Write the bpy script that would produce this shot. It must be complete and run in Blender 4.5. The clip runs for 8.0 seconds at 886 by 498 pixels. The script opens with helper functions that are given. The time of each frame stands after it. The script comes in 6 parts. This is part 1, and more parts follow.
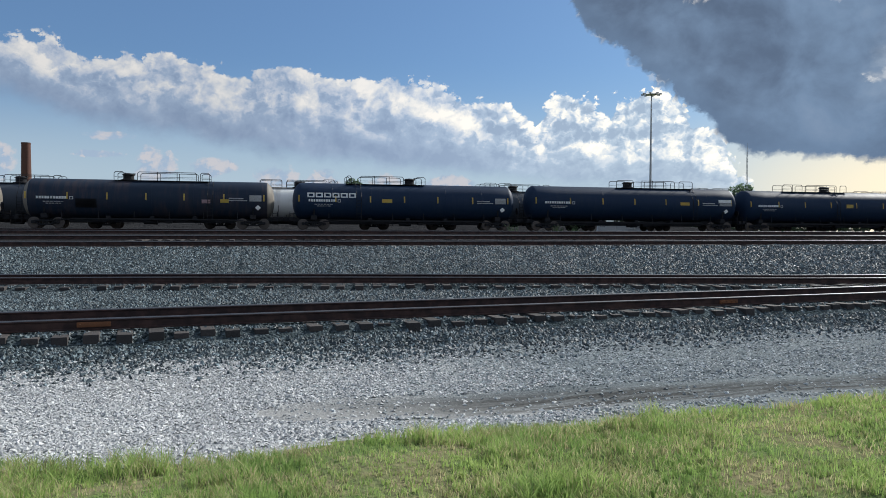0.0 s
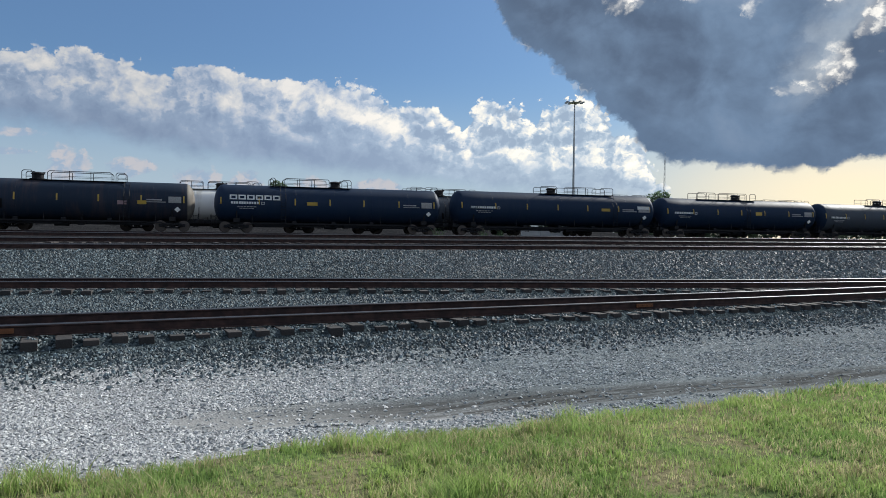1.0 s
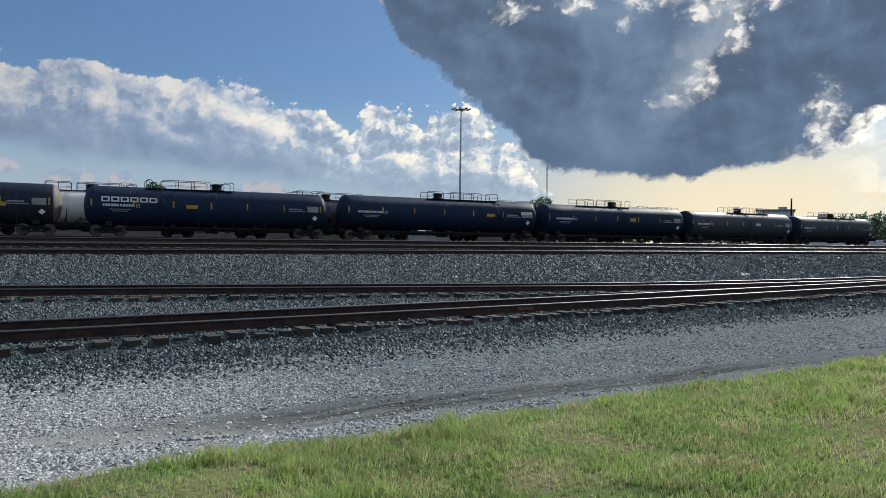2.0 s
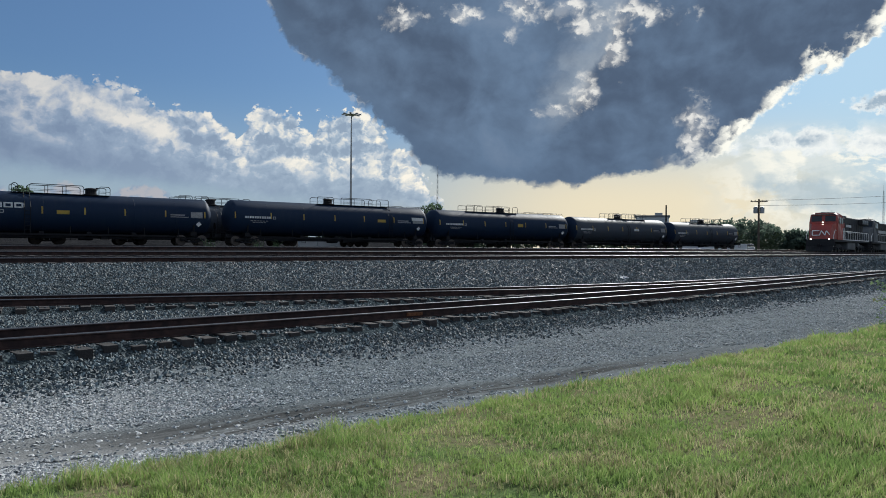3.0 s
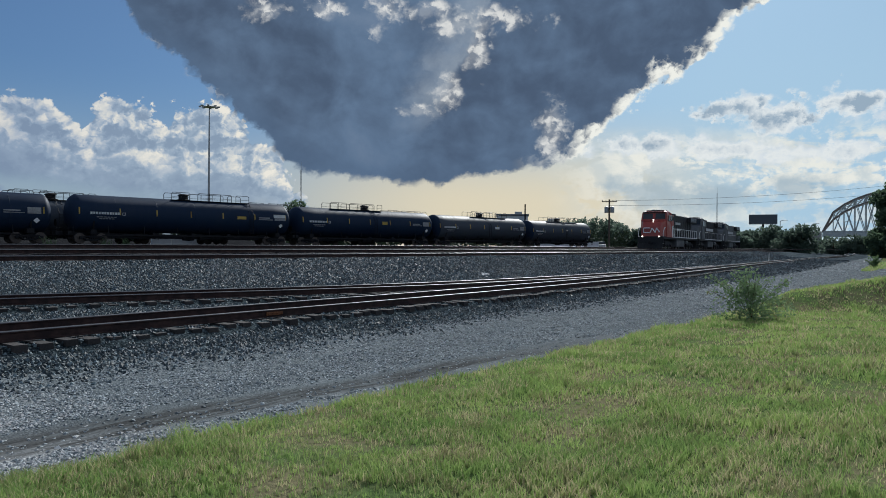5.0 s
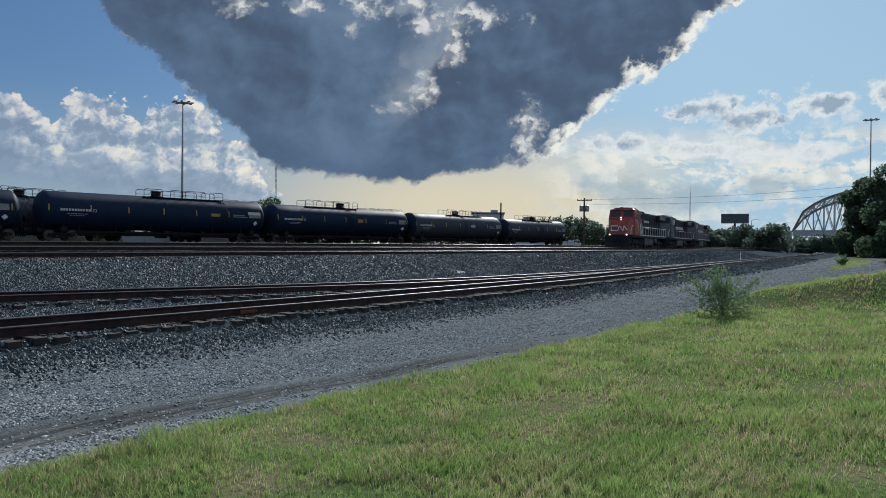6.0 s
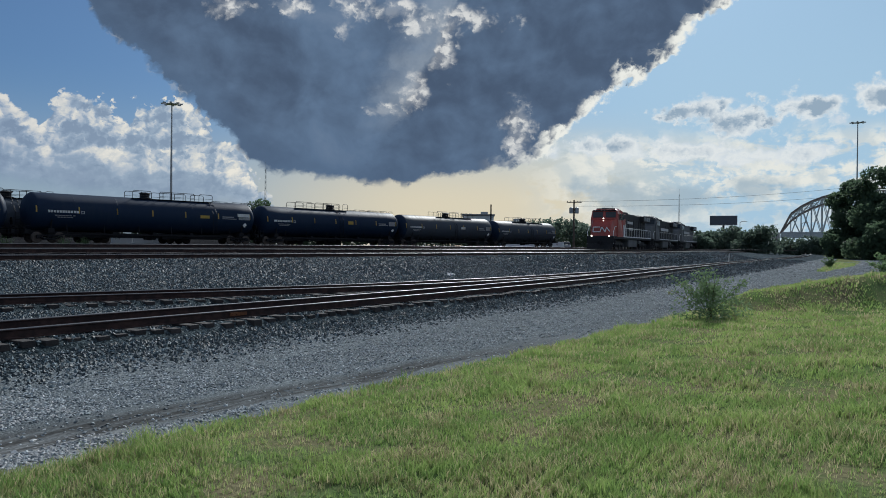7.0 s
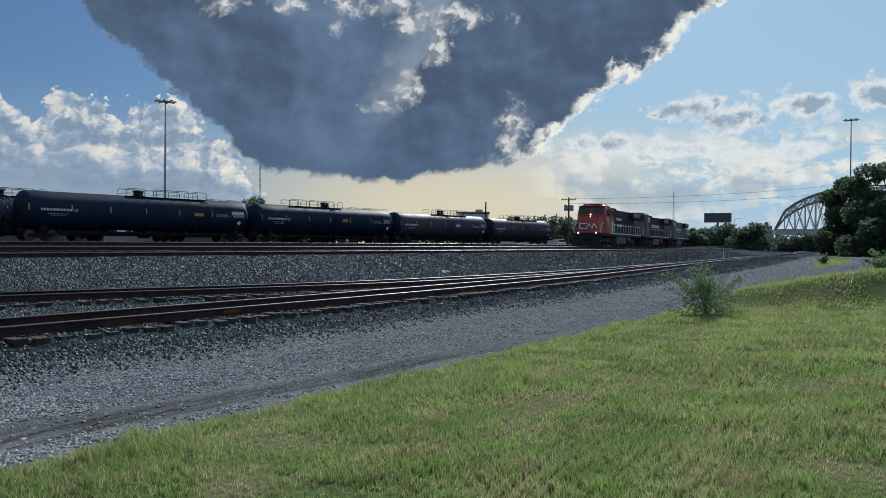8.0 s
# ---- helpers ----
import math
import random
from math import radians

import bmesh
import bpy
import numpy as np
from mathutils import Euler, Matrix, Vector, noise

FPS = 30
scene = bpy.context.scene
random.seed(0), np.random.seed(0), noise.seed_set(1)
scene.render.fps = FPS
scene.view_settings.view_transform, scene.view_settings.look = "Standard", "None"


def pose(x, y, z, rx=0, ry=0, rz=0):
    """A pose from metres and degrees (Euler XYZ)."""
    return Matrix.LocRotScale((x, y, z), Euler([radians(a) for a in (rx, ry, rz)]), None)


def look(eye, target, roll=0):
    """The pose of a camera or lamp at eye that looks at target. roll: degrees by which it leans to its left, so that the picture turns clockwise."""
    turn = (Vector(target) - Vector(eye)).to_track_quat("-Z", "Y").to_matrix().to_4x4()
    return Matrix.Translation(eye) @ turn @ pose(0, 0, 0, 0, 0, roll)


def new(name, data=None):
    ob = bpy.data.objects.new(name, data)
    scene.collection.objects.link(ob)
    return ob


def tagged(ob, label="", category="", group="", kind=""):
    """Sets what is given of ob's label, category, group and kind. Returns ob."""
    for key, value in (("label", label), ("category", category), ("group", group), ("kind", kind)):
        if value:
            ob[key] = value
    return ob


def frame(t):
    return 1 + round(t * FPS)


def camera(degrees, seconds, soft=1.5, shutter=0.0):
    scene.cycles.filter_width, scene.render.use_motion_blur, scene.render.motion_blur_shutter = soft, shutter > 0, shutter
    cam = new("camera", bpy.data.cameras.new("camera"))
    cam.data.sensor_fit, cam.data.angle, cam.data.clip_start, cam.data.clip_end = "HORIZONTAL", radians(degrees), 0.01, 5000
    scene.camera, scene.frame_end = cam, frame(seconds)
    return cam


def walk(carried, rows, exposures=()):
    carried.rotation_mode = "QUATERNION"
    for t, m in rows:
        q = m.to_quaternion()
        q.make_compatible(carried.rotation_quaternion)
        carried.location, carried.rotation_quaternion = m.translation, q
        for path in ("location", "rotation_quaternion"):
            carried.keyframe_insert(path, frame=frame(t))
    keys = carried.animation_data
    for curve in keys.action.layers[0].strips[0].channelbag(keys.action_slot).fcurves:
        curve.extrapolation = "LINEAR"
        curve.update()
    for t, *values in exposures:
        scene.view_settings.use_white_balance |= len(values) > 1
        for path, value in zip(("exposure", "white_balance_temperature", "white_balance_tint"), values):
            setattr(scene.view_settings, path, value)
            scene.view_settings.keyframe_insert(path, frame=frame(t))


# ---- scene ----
cam = camera(62.0, 8.0, 0.9)
PATH = [
    (0, (0.091, -0.114, 1.649), (0.866, 1.729, 1.597), 0.3),
    (0.5, (0.11, -0.125, 1.674), (0.956, 1.686, 1.625), 0.6),
    (1, (0.146, -0.14, 1.667), (1.1, 1.618, 1.627), 0.7),
    (1.5, (0.179, -0.156, 1.667), (1.258, 1.528, 1.634), 0.8),
    (2, (0.216, -0.169, 1.677), (1.424, 1.425, 1.653), 0.8),
    (3.5, (0.284, -0.246, 1.69), (1.795, 1.064, 1.69), 0.4),
    (4, (0.317, -0.239, 1.681), (1.893, 0.992, 1.682), 0.4),
    (4.5, (0.333, -0.242, 1.68), (1.957, 0.924, 1.677), 0.4),
    (6, (0.336, -0.251, 1.676), (2.029, 0.812, 1.663), 0.6),
    (6.5, (0.335, -0.256, 1.676), (2.037, 0.794, 1.666), 0.6),
    (7, (0.306, -0.278, 1.693), (2.014, 0.763, 1.685), 0.6),
    (7.5, (0.341, -0.258, 1.678), (2.052, 0.777, 1.67), 0.5),
    (8, (0.365, -0.244, 1.671), (2.08, 0.785, 1.657), 0.5),
]
EXPOSURES = [(0, 0.64, 6150, 8), (2, 0.38, 6100, 8), (3.5, 0.17, 5950, 7), (4.5, 0.05, 5850, 7), (8, -0.02, 5800, 7)]
walk(cam, [(t, look(eye, target, roll)) for t, eye, target, roll in PATH], EXPOSURES)

# ---- sun, sky and clouds ----
SUN_AZ, SUN_EL = 76.0, 34.0


def sun_lamp():
    data = bpy.data.lights.new("sun", "SUN")
    data.energy, data.angle, data.color = 4.6, radians(4), (1.0, 0.94, 0.85)
    ob = new("sun", data)
    a, e = radians(SUN_AZ), radians(SUN_EL)
    d = Vector((math.sin(a) * math.cos(e), math.cos(a) * math.cos(e), math.sin(e)))
    ob.matrix_world = look(d * 50, (0, 0, 0))


class Graph:
    """Small helper to write node trees as arithmetic."""

    def __init__(self, tree):
        self.t = tree
        tree.nodes.clear()

    def node(self, kind):
        return self.t.nodes.new(kind)

    def put(self, socket, v):
        if hasattr(v, "is_linked"):
            self.t.links.new(v, socket)
        else:
            socket.default_value = v

    def m(self, op, a, b=0.0, c=0.0):
        n = self.node("ShaderNodeMath")
        n.operation = op
        for s, v in zip(n.inputs, (a, b, c)):
            self.put(s, v)
        return n.outputs[0]

    def step(self, v, lo, hi, a=0.0, b=1.0):
        n = self.node("ShaderNodeMapRange")
        n.interpolation_type = "SMOOTHSTEP"
        for s, x in zip(n.inputs, (v, lo, hi, a, b)):
            self.put(s, x)
        return n.outputs[0]

    def noise(self, vec, scale, detail=6.0, rough=0.55, dist=0.0):
        n = self.node("ShaderNodeTexNoise")
        self.put(n.inputs["Vector"], vec)
        n.inputs["Scale"].default_value, n.inputs["Detail"].default_value = scale, detail
        n.inputs["Roughness"].default_value, n.inputs["Distortion"].default_value = rough, dist
        return n.outputs["Fac"]

    def voronoi(self, vec, scale, out="Distance", feature="F1"):
        n = self.node("ShaderNodeTexVoronoi")
        n.feature = feature
        self.put(n.inputs["Vector"], vec)
        n.inputs["Scale"].default_value = scale
        return n.outputs[out]

    def ramp(self, fac, stops, mode="LINEAR"):
        n = self.node("ShaderNodeValToRGB")
        n.color_ramp.interpolation = mode
        e = n.color_ramp.elements
        while len(e) < len(stops):
            e.new(0.5)
        for el, (p, c) in zip(e, stops):
            el.position = p
        for el, (p, c) in zip(e, stops):
            el.color = (*c, 1) if isinstance(c, tuple) else (c, c, c, 1)
        self.put(n.inputs[0], fac)
        return n.outputs[0]

    def mix(self, fac, a, b, mode="MIX"):
        n = self.node("ShaderNodeMix")
        n.data_type, n.blend_type = "RGBA", mode
        self.put(n.inputs[0], fac)
        for s, v in ((n.inputs[6], a), (n.inputs[7], b)):
            self.put(s, (*v, 1) if isinstance(v, tuple) else v)
        return n.outputs[2]

    def xyz(self, x, y, z):
        n = self.node("ShaderNodeCombineXYZ")
        for s, v in zip(n.inputs, (x, y, z)):
            self.put(s, v)
        return n.outputs[0]


# outlines of the clouds: degrees of azimuth (clockwise from +y) and of elevation
BANK_TOP = [(-40, 11), (-20, 13), (-8.1, 12.6), (-4.8, 13), (-3.2, 11.9), (-0.1, 12.2), (3.7, 12.4), (6.4, 11.6), (10.1, 12.2), (13.1, 11.6), (16.5, 11.7), (19.1, 11.9), (23.4, 10.9),
            (25.2, 9.8), (28.7, 9.2), (30.2, 7.7), (30.9, 10.4), (32.1, 10.7), (34.6, 9.2), (36.3, 9.7), (38.4, 10.2), (40.4, 9.8), (41.6, 8), (43.2, 7.4), (44.5, 5), (48, 1), (100, 0)]
BANK_BASE = [(-40, 9.6), (-8.1, 9.2), (-5.5, 8.2), (-3.8, 7.4), (0.2, 7.1), (3.6, 6.7), (11.4, 5.4), (19.1, 4.8), (27.8, 4.2), (32.2, 3.4), (44, 2.6)]
DARK_EDGE = [(28, 30), (31, 19.5), (32.7, 16.4), (33.8, 14.4), (36.9, 11.9), (40, 9.9), (42.6, 7.9), (43.6, 6.4), (45.5, 5.4), (51.9, 4.7), (55.9, 4.7), (58.4, 5.4), (62.2, 5.8), (65, 6),
             (66.3, 7.3), (68.1, 8.4), (69.4, 9.8), (71.7, 11.6), (73.6, 12.4), (75.3, 13.8), (76.7, 15), (78.7, 16.3), (79.7, 17.2), (84, 22), (90, 30)]
# loose clouds: azimuth, elevation, half width, half height
SMALL_HEAPS = [(-8.6, 4.6, 1.4, 1.6), (-1.4, 6.5, 1.7, 0.4), (-2.2, 5.2, 2.0, 0.3), (1.6, 4.3, 1.5, 1.6), (5.6, 4.6, 1.9, 0.8), (9.9, 3.7, 1.8, 1.5), (13.6, 3.2, 1.6, 1.5), (18.2, 3.4, 1.4, 1.0), (23.5, 3.5, 2.2, 0.9)]
FAIR_CLOUDS = [(77.4, 10.1, 3.4, 1.0), (80.8, 9.2, 3.4, 1.5), (85.4, 9.8, 3.0, 1.3), (89.8, 10.2, 3.2, 1.4), (71.5, 7.6, 4.6, 0.9), (76.8, 7.2, 4.0, 0.8), (82.5, 6.7, 4.5, 0.8), (93.5, 9.5, 3.0, 1.6)]
LIT_BREAKS = [(61.2, 17.2, 2.6, 0.8), (57.6, 16.6, 2.4, 0.7), (54.6, 17.6, 1.8, 0.6), (51.7, 17.9, 1.7, 1.3), (42.9, 17.2, 2.4, 0.7), (58.4, 14.8, 0.9, 1.6), (56.4, 11.6, 1.0, 1.4), (54.0, 10.2, 2.1, 0.5), (64.2, 9.1, 1.2, 1.7), (47.0, 17.6, 1.6, 0.6)]


def sky():
    world = bpy.data.worlds.new("sky")
    scene.world = world
    world.use_nodes = True
    g = Graph(world.node_tree)
    d = g.node("ShaderNodeTexCoord").outputs["Generated"]
    sep = g.node("ShaderNodeSeparateXYZ")
    g.put(sep.inputs[0], d)
    x, y, z = sep.outputs
    az = g.m("MULTIPLY", g.m("ARCTAN2", x, y), 57.2958)
    el = g.m("MULTIPLY", g.m("ARCSINE", z), 57.2958)
    p = g.xyz(az, g.m("MULTIPLY", el, 1.15), 0.0)

    def outline(pts):
        unit = g.m("DIVIDE", g.m("ADD", az, 60.0), 200.0)
        return g.m("MULTIPLY", g.ramp(unit, [((a + 60) / 200, e / 40) for a, e in pts]), 40.0)

    def moved(vec, dx, dy):
        n = g.node("ShaderNodeVectorMath")
        n.operation = "ADD"
        g.put(n.inputs[0], vec)
        g.put(n.inputs[1], g.xyz(dx, dy, 0.0))
        return n.outputs[0]

    def heaped(vec):
        """Cauliflower relief: lumps of three sizes, 0 to 1."""
        a = g.m("MULTIPLY", g.voronoi(vec, 0.42), -0.5)
        b = g.m("MULTIPLY_ADD", g.voronoi(vec, 0.98), -0.3, a)
        return g.m("MULTIPLY_ADD", g.voronoi(vec, 2.3), -0.2, g.m("ADD", b, 1.0))

    def blobs(spots):
        """1 in the middle of the nearest spot, 0 on its rim."""
        best = None
        for a, e, wa, we in spots:
            u = g.m("MULTIPLY", g.m("SUBTRACT", az, a), 1 / wa)
            v = g.m("MULTIPLY", g.m("SUBTRACT", el, e), 1 / we)
            f = g.m("SUBTRACT", 1.0, g.m("SQRT", g.m("MULTIPLY_ADD", u, u, g.m("MULTIPLY", v, v))))
            best = f if best is None else g.m("MAXIMUM", best, f)
        return best

    nis = g.node("ShaderNodeTexSky")
    nis.sky_type, nis.sun_disc, nis.sun_elevation, nis.sun_rotation = "NISHITA", False, radians(SUN_EL), radians(SUN_AZ)
    nis.air_density, nis.dust_density, nis.ozone_density = 1.0, 1.2, 1.6
    blue = g.mix(1.0, nis.outputs[0], (0.036, 0.050, 0.066), "MULTIPLY")
    big = g.m("SUBTRACT", g.noise(p, 0.085, 3), 0.5)
    puff = g.m("SUBTRACT", g.noise(p, 0.42, 7, 0.6), 0.5)
    fine = g.m("SUBTRACT", g.noise(p, 1.5, 6, 0.62), 0.5)
    bent = moved(p, g.m("MULTIPLY_ADD", puff, 2.2, g.m("MULTIPLY", fine, 0.9)), g.m("MULTIPLY_ADD", fine, 1.6, puff))
    lump = g.m("SUBTRACT", heaped(bent), 0.5)
    # how the relief turns towards the sun, in heaps and in soft billows
    relief = g.m("SUBTRACT", lump, g.m("SUBTRACT", heaped(moved(bent, 0.42, 0.55)), 0.5))
    soft = moved(p, 0.8, 1.0)
    billow = g.m("SUBTRACT", g.noise(p, 0.30, 7, 0.55, 0.3), g.noise(soft, 0.30, 7, 0.55, 0.3))
    # milky veil towards the horizon and towards the sun
    col = g.mix(0.22, blue, (0.20, 0.29, 0.42))
    col = g.mix(g.m("MULTIPLY", g.step(el, 13.0, 1.0), 0.72), col, (0.30, 0.40, 0.50))
    away = g.m("ABSOLUTE", g.m("SUBTRACT", az, 84.0))
    sunny = g.step(away, 34.0, 6.0)
    col = g.mix(g.m("MULTIPLY", sunny, g.step(el, 26.0, 6.0, 0.4, 0.88)), col, (0.48, 0.64, 0.74))
    warm = g.m("MULTIPLY", g.step(el, 11.0, 3.0), g.m("MULTIPLY", g.step(az, 36.0, 58.0, 0.12, 1.0), g.step(az, 82.0, 66.0)))
    col = g.mix(g.m("MULTIPLY", warm, 0.9), col, (0.88, 0.72, 0.47))
    # layered thin cloud low beside the sun
    right = g.step(az, 63.0, 71.0)
    layer = g.noise(g.xyz(g.m("MULTIPLY", az, 0.5), g.m("MULTIPLY", el, 1.5), 3.0), 0.42, 8, 0.6, 0.6)
    low = g.m("MULTIPLY", g.m("MULTIPLY", g.step(el, 9.2, 7.2), g.step(el, 1.0, 5.0, 0.45, 1.0)), right)
    col = g.mix(g.m("MULTIPLY", g.step(g.m("MULTIPLY_ADD", relief, 0.35, layer), 0.40, 0.56), g.m("MULTIPLY", low, 0.95)), col, g.mix(g.step(billow, -0.09, 0.09), (0.70, 0.71, 0.66), (0.96, 0.89, 0.75)))
    slate = g.m("MULTIPLY", g.step(g.m("ADD", blobs([(71.0, 4.2, 3.2, 1.6), (75.8, 3.6, 4.2, 1.7), (81.4, 4.4, 3.0, 1.1)]), g.m("MULTIPLY", puff, 2.2)), 0.0, 0.7), 0.7)
    col = g.mix(slate, col, (0.40, 0.48, 0.52))
    # fair-weather clouds beside the sun: bright rims, grey hearts
    fair = g.m("ADD", blobs(FAIR_CLOUDS), g.m("MULTIPLY_ADD", lump, 1.2, g.m("MULTIPLY_ADD", puff, 3.2, fine)))
    heart = g.m("MULTIPLY", g.m("SUBTRACT", fair, g.m("MULTIPLY", relief, 1.8)), g.step(el, 7.0, 9.5, 0.5, 1.0))
    col = g.mix(g.m("MULTIPLY", g.step(fair, -0.1, 0.5), 0.92), col, g.ramp(heart, [(0.0, (0.74, 0.76, 0.76)), (0.3, (0.90, 0.87, 0.80)), (0.5, (0.76, 0.76, 0.73)), (0.9, (0.36, 0.43, 0.49))]))
    # small heaps low over the horizon
    tiny = g.m("ADD", blobs(SMALL_HEAPS), g.m("MULTIPLY_ADD", lump, 1.0, g.m("MULTIPLY", puff, 2.0)))
    col = g.mix(g.m("MULTIPLY", g.step(tiny, 0.0, 0.35), 0.8), col, g.mix(g.step(relief, -0.12, 0.16), (0.27, 0.33, 0.42), (0.46, 0.42, 0.42)))
    # the bank of sunlit heaped clouds, grey beneath
    top, base = outline(BANK_TOP), g.m("MULTIPLY_ADD", puff, 2.0, outline(BANK_BASE))
    rough = g.m("ADD", g.m("MULTIPLY", lump, g.step(az, 24.0, 32.0, 2.2, 3.0)), g.m("MULTIPLY_ADD", puff, 2.0, g.m("MULTIPLY", fine, 0.9)))
    depth = g.m("ADD", g.m("SUBTRACT", top, el), rough)
    rise = g.m("DIVIDE", g.m("SUBTRACT", el, base), g.m("MAXIMUM", g.m("SUBTRACT", top, base), 1.0))
    cover = g.m("MULTIPLY", g.step(depth, 0.0, 0.32), g.step(g.m("SUBTRACT", el, base), -0.7, 1.1))
    crisp = g.step(az, 20.0, 34.0, 1.0, 2.3)
    lit = g.m("MULTIPLY_ADD", relief, g.m("MULTIPLY", crisp, g.step(rise, 0.1, 0.7, 0.25, 1.05)), g.m("MULTIPLY", billow, g.step(rise, 0.1, 0.7, 0.7, 1.9)))
    lit = g.m("ADD", lit, g.m("MULTIPLY_ADD", big, 0.5, g.step(rise, 0.05, 1.0, 0.10, g.step(az, 24.0, 34.0, 0.68, 0.56))))
    tint = g.ramp(lit, [(0.0, (0.17, 0.215, 0.30)), (0.3, (0.225, 0.275, 0.36)), (0.52, (0.34, 0.365, 0.42)), (0.75, (0.47, 0.46, 0.455)), (1.0, (0.58, 0.54, 0.50))])
    gain = g.step(az, 4.0, 40.0, 0.98, 1.62)
    tint = g.mix(1.0, tint, g.xyz(g.m("MULTIPLY", gain, g.step(az, 10.0, 40.0, 1.0, 1.05)), gain, g.m("MULTIPLY", gain, g.step(az, 10.0, 40.0, 1.0, 0.88))), "MULTIPLY")
    col = g.mix(g.m("MULTIPLY", cover, 0.96), col, tint)
    # the dark cloud before the sun: flat beneath, ragged at its ends, bright towards the sun
    ragged = g.m("MAXIMUM", g.step(az, 47.0, 41.0, 0.42, 0.8), g.step(az, 61.0, 66.0, 0.42, 0.9))
    inside = g.m("MULTIPLY_ADD", g.m("ADD", g.m("MULTIPLY", lump, 2.2), g.m("MULTIPLY_ADD", puff, 3.0, g.m("MULTIPLY", fine, 1.4))), ragged, g.m("SUBTRACT", el, outline(DARK_EDGE)))
    mask = g.step(inside, -0.15, g.step(az, 40.0, 47.0, 0.7, 0.45))
    seam = g.m("SUBTRACT", g.m("ADD", az, g.m("MULTIPLY", rough, 0.8)), g.m("MULTIPLY_ADD", el, 0.5, 50.2))
    lobe = g.m("MULTIPLY_ADD", g.step(seam, 1.4, -1.6), 0.22, g.step(az, 43.0, 52.0, 0.16, 0.36))
    dusk = g.m("ADD", g.m("MULTIPLY", billow, 0.55), g.m("MULTIPLY_ADD", relief, 0.06, g.m("MULTIPLY_ADD", big, 0.8, lobe)))
    body = g.ramp(dusk, [(0.0, (0.060, 0.083, 0.125)), (0.3, (0.085, 0.116, 0.172)), (0.6, (0.140, 0.195, 0.28)), (1.0, (0.24, 0.29, 0.37))])
    hazy = g.m("MULTIPLY", g.step(seam, -4.0, -0.4), g.m("MULTIPLY", g.step(seam, 0.6, -0.4), g.step(el, 8.0, 12.0)))
    body = g.mix(g.m("MULTIPLY", hazy, g.m("MULTIPLY_ADD", puff, 0.8, 0.48)), body, (0.42, 0.45, 0.48))
    body = g.mix(g.m("MULTIPLY", g.step(inside, 4.0, 0.0), g.step(az, 66.0, 45.0, 0.15, 0.6)), body, (0.11, 0.16, 0.24))
    gaps = g.m("ADD", blobs(LIT_BREAKS), g.m("MULTIPLY_ADD", lump, 1.9, g.m("MULTIPLY_ADD", puff, 3.6, fine)))
    body = g.mix(g.m("MULTIPLY", g.step(gaps, -0.3, 0.8), g.step(relief, -0.12, 0.2, 0.22, 0.95)), body, (0.84, 0.78, 0.70))
    rim = g.m("MULTIPLY_ADD", relief, -3.2, inside)
    body = g.mix(g.m("MULTIPLY", g.step(az, 61.0, 67.0), g.step(rim, 1.5, 0.2)), body, (1.0, 0.93, 0.79))
    feather = g.m("MULTIPLY", g.step(inside, 1.0, 0.3), g.m("MULTIPLY", g.step(az, 43.0, 40.0), g.step(relief, 0.0, 0.2)))
    body = g.mix(g.m("MULTIPLY", feather, 0.5), body, (0.60, 0.60, 0.60))
    col = g.mix(mask, col, body)
    # scattered heaped clouds added over unseen sky, lit from the front, as fill light
    aside = g.step(g.m("ABSOLUTE", g.m("SUBTRACT", az, 38.0)), 66.0, 80.0)
    heaps = g.noise(d, 2.6, 6, 0.55, 0.3)
    high = g.m("MULTIPLY", g.step(heaps, 0.46, 0.58), g.m("MULTIPLY", g.m("MAXIMUM", aside, g.step(el, 30.0, 45.0)), g.step(el, 2.0, 10.0)))
    col = g.mix(g.m("MULTIPLY", high, 0.6), col, (0.95, 0.97, 1.04))
    back = g.node("ShaderNodeBackground")
    g.put(back.inputs[0], col)
    back.inputs[1].default_value = 0.9
    out = g.node("ShaderNodeOutputWorld")
    g.t.links.new(back.outputs[0], out.inputs[0])


sun_lamp()
sky()

import functools

# ---- materials ----
# line of the worn wheel track on the service road
RUT = [(-4, 8.6), (0, 7.9), (2.7, 7.35), (4.6, 7.0), (6.1, 6.8), (8.9, 6.3), (14, 5.75), (20, 5.25), (30, 4.5), (45, 2.7), (60, 1.2)]


def surface(name, build):
    mat = bpy.data.materials.new(name)
    mat.use_nodes = True
    g = Graph(mat.node_tree)
    b = g.node("ShaderNodeBsdfPrincipled")
    o = g.node("ShaderNodeOutputMaterial")
    g.t.links.new(b.outputs[0], o.inputs[0])
    build(g, b)
    return mat


def place(g):
    return g.node("ShaderNodeTexCoord").outputs["Object"]


def bump(g, b, height, strength=0.4, dist=0.02):
    n = g.node("ShaderNodeBump")
    n.inputs["Strength"].default_value, n.inputs["Distance"].default_value = strength, dist
    g.put(n.inputs["Height"], height)
    g.put(b.inputs["Normal"], n.outputs[0])


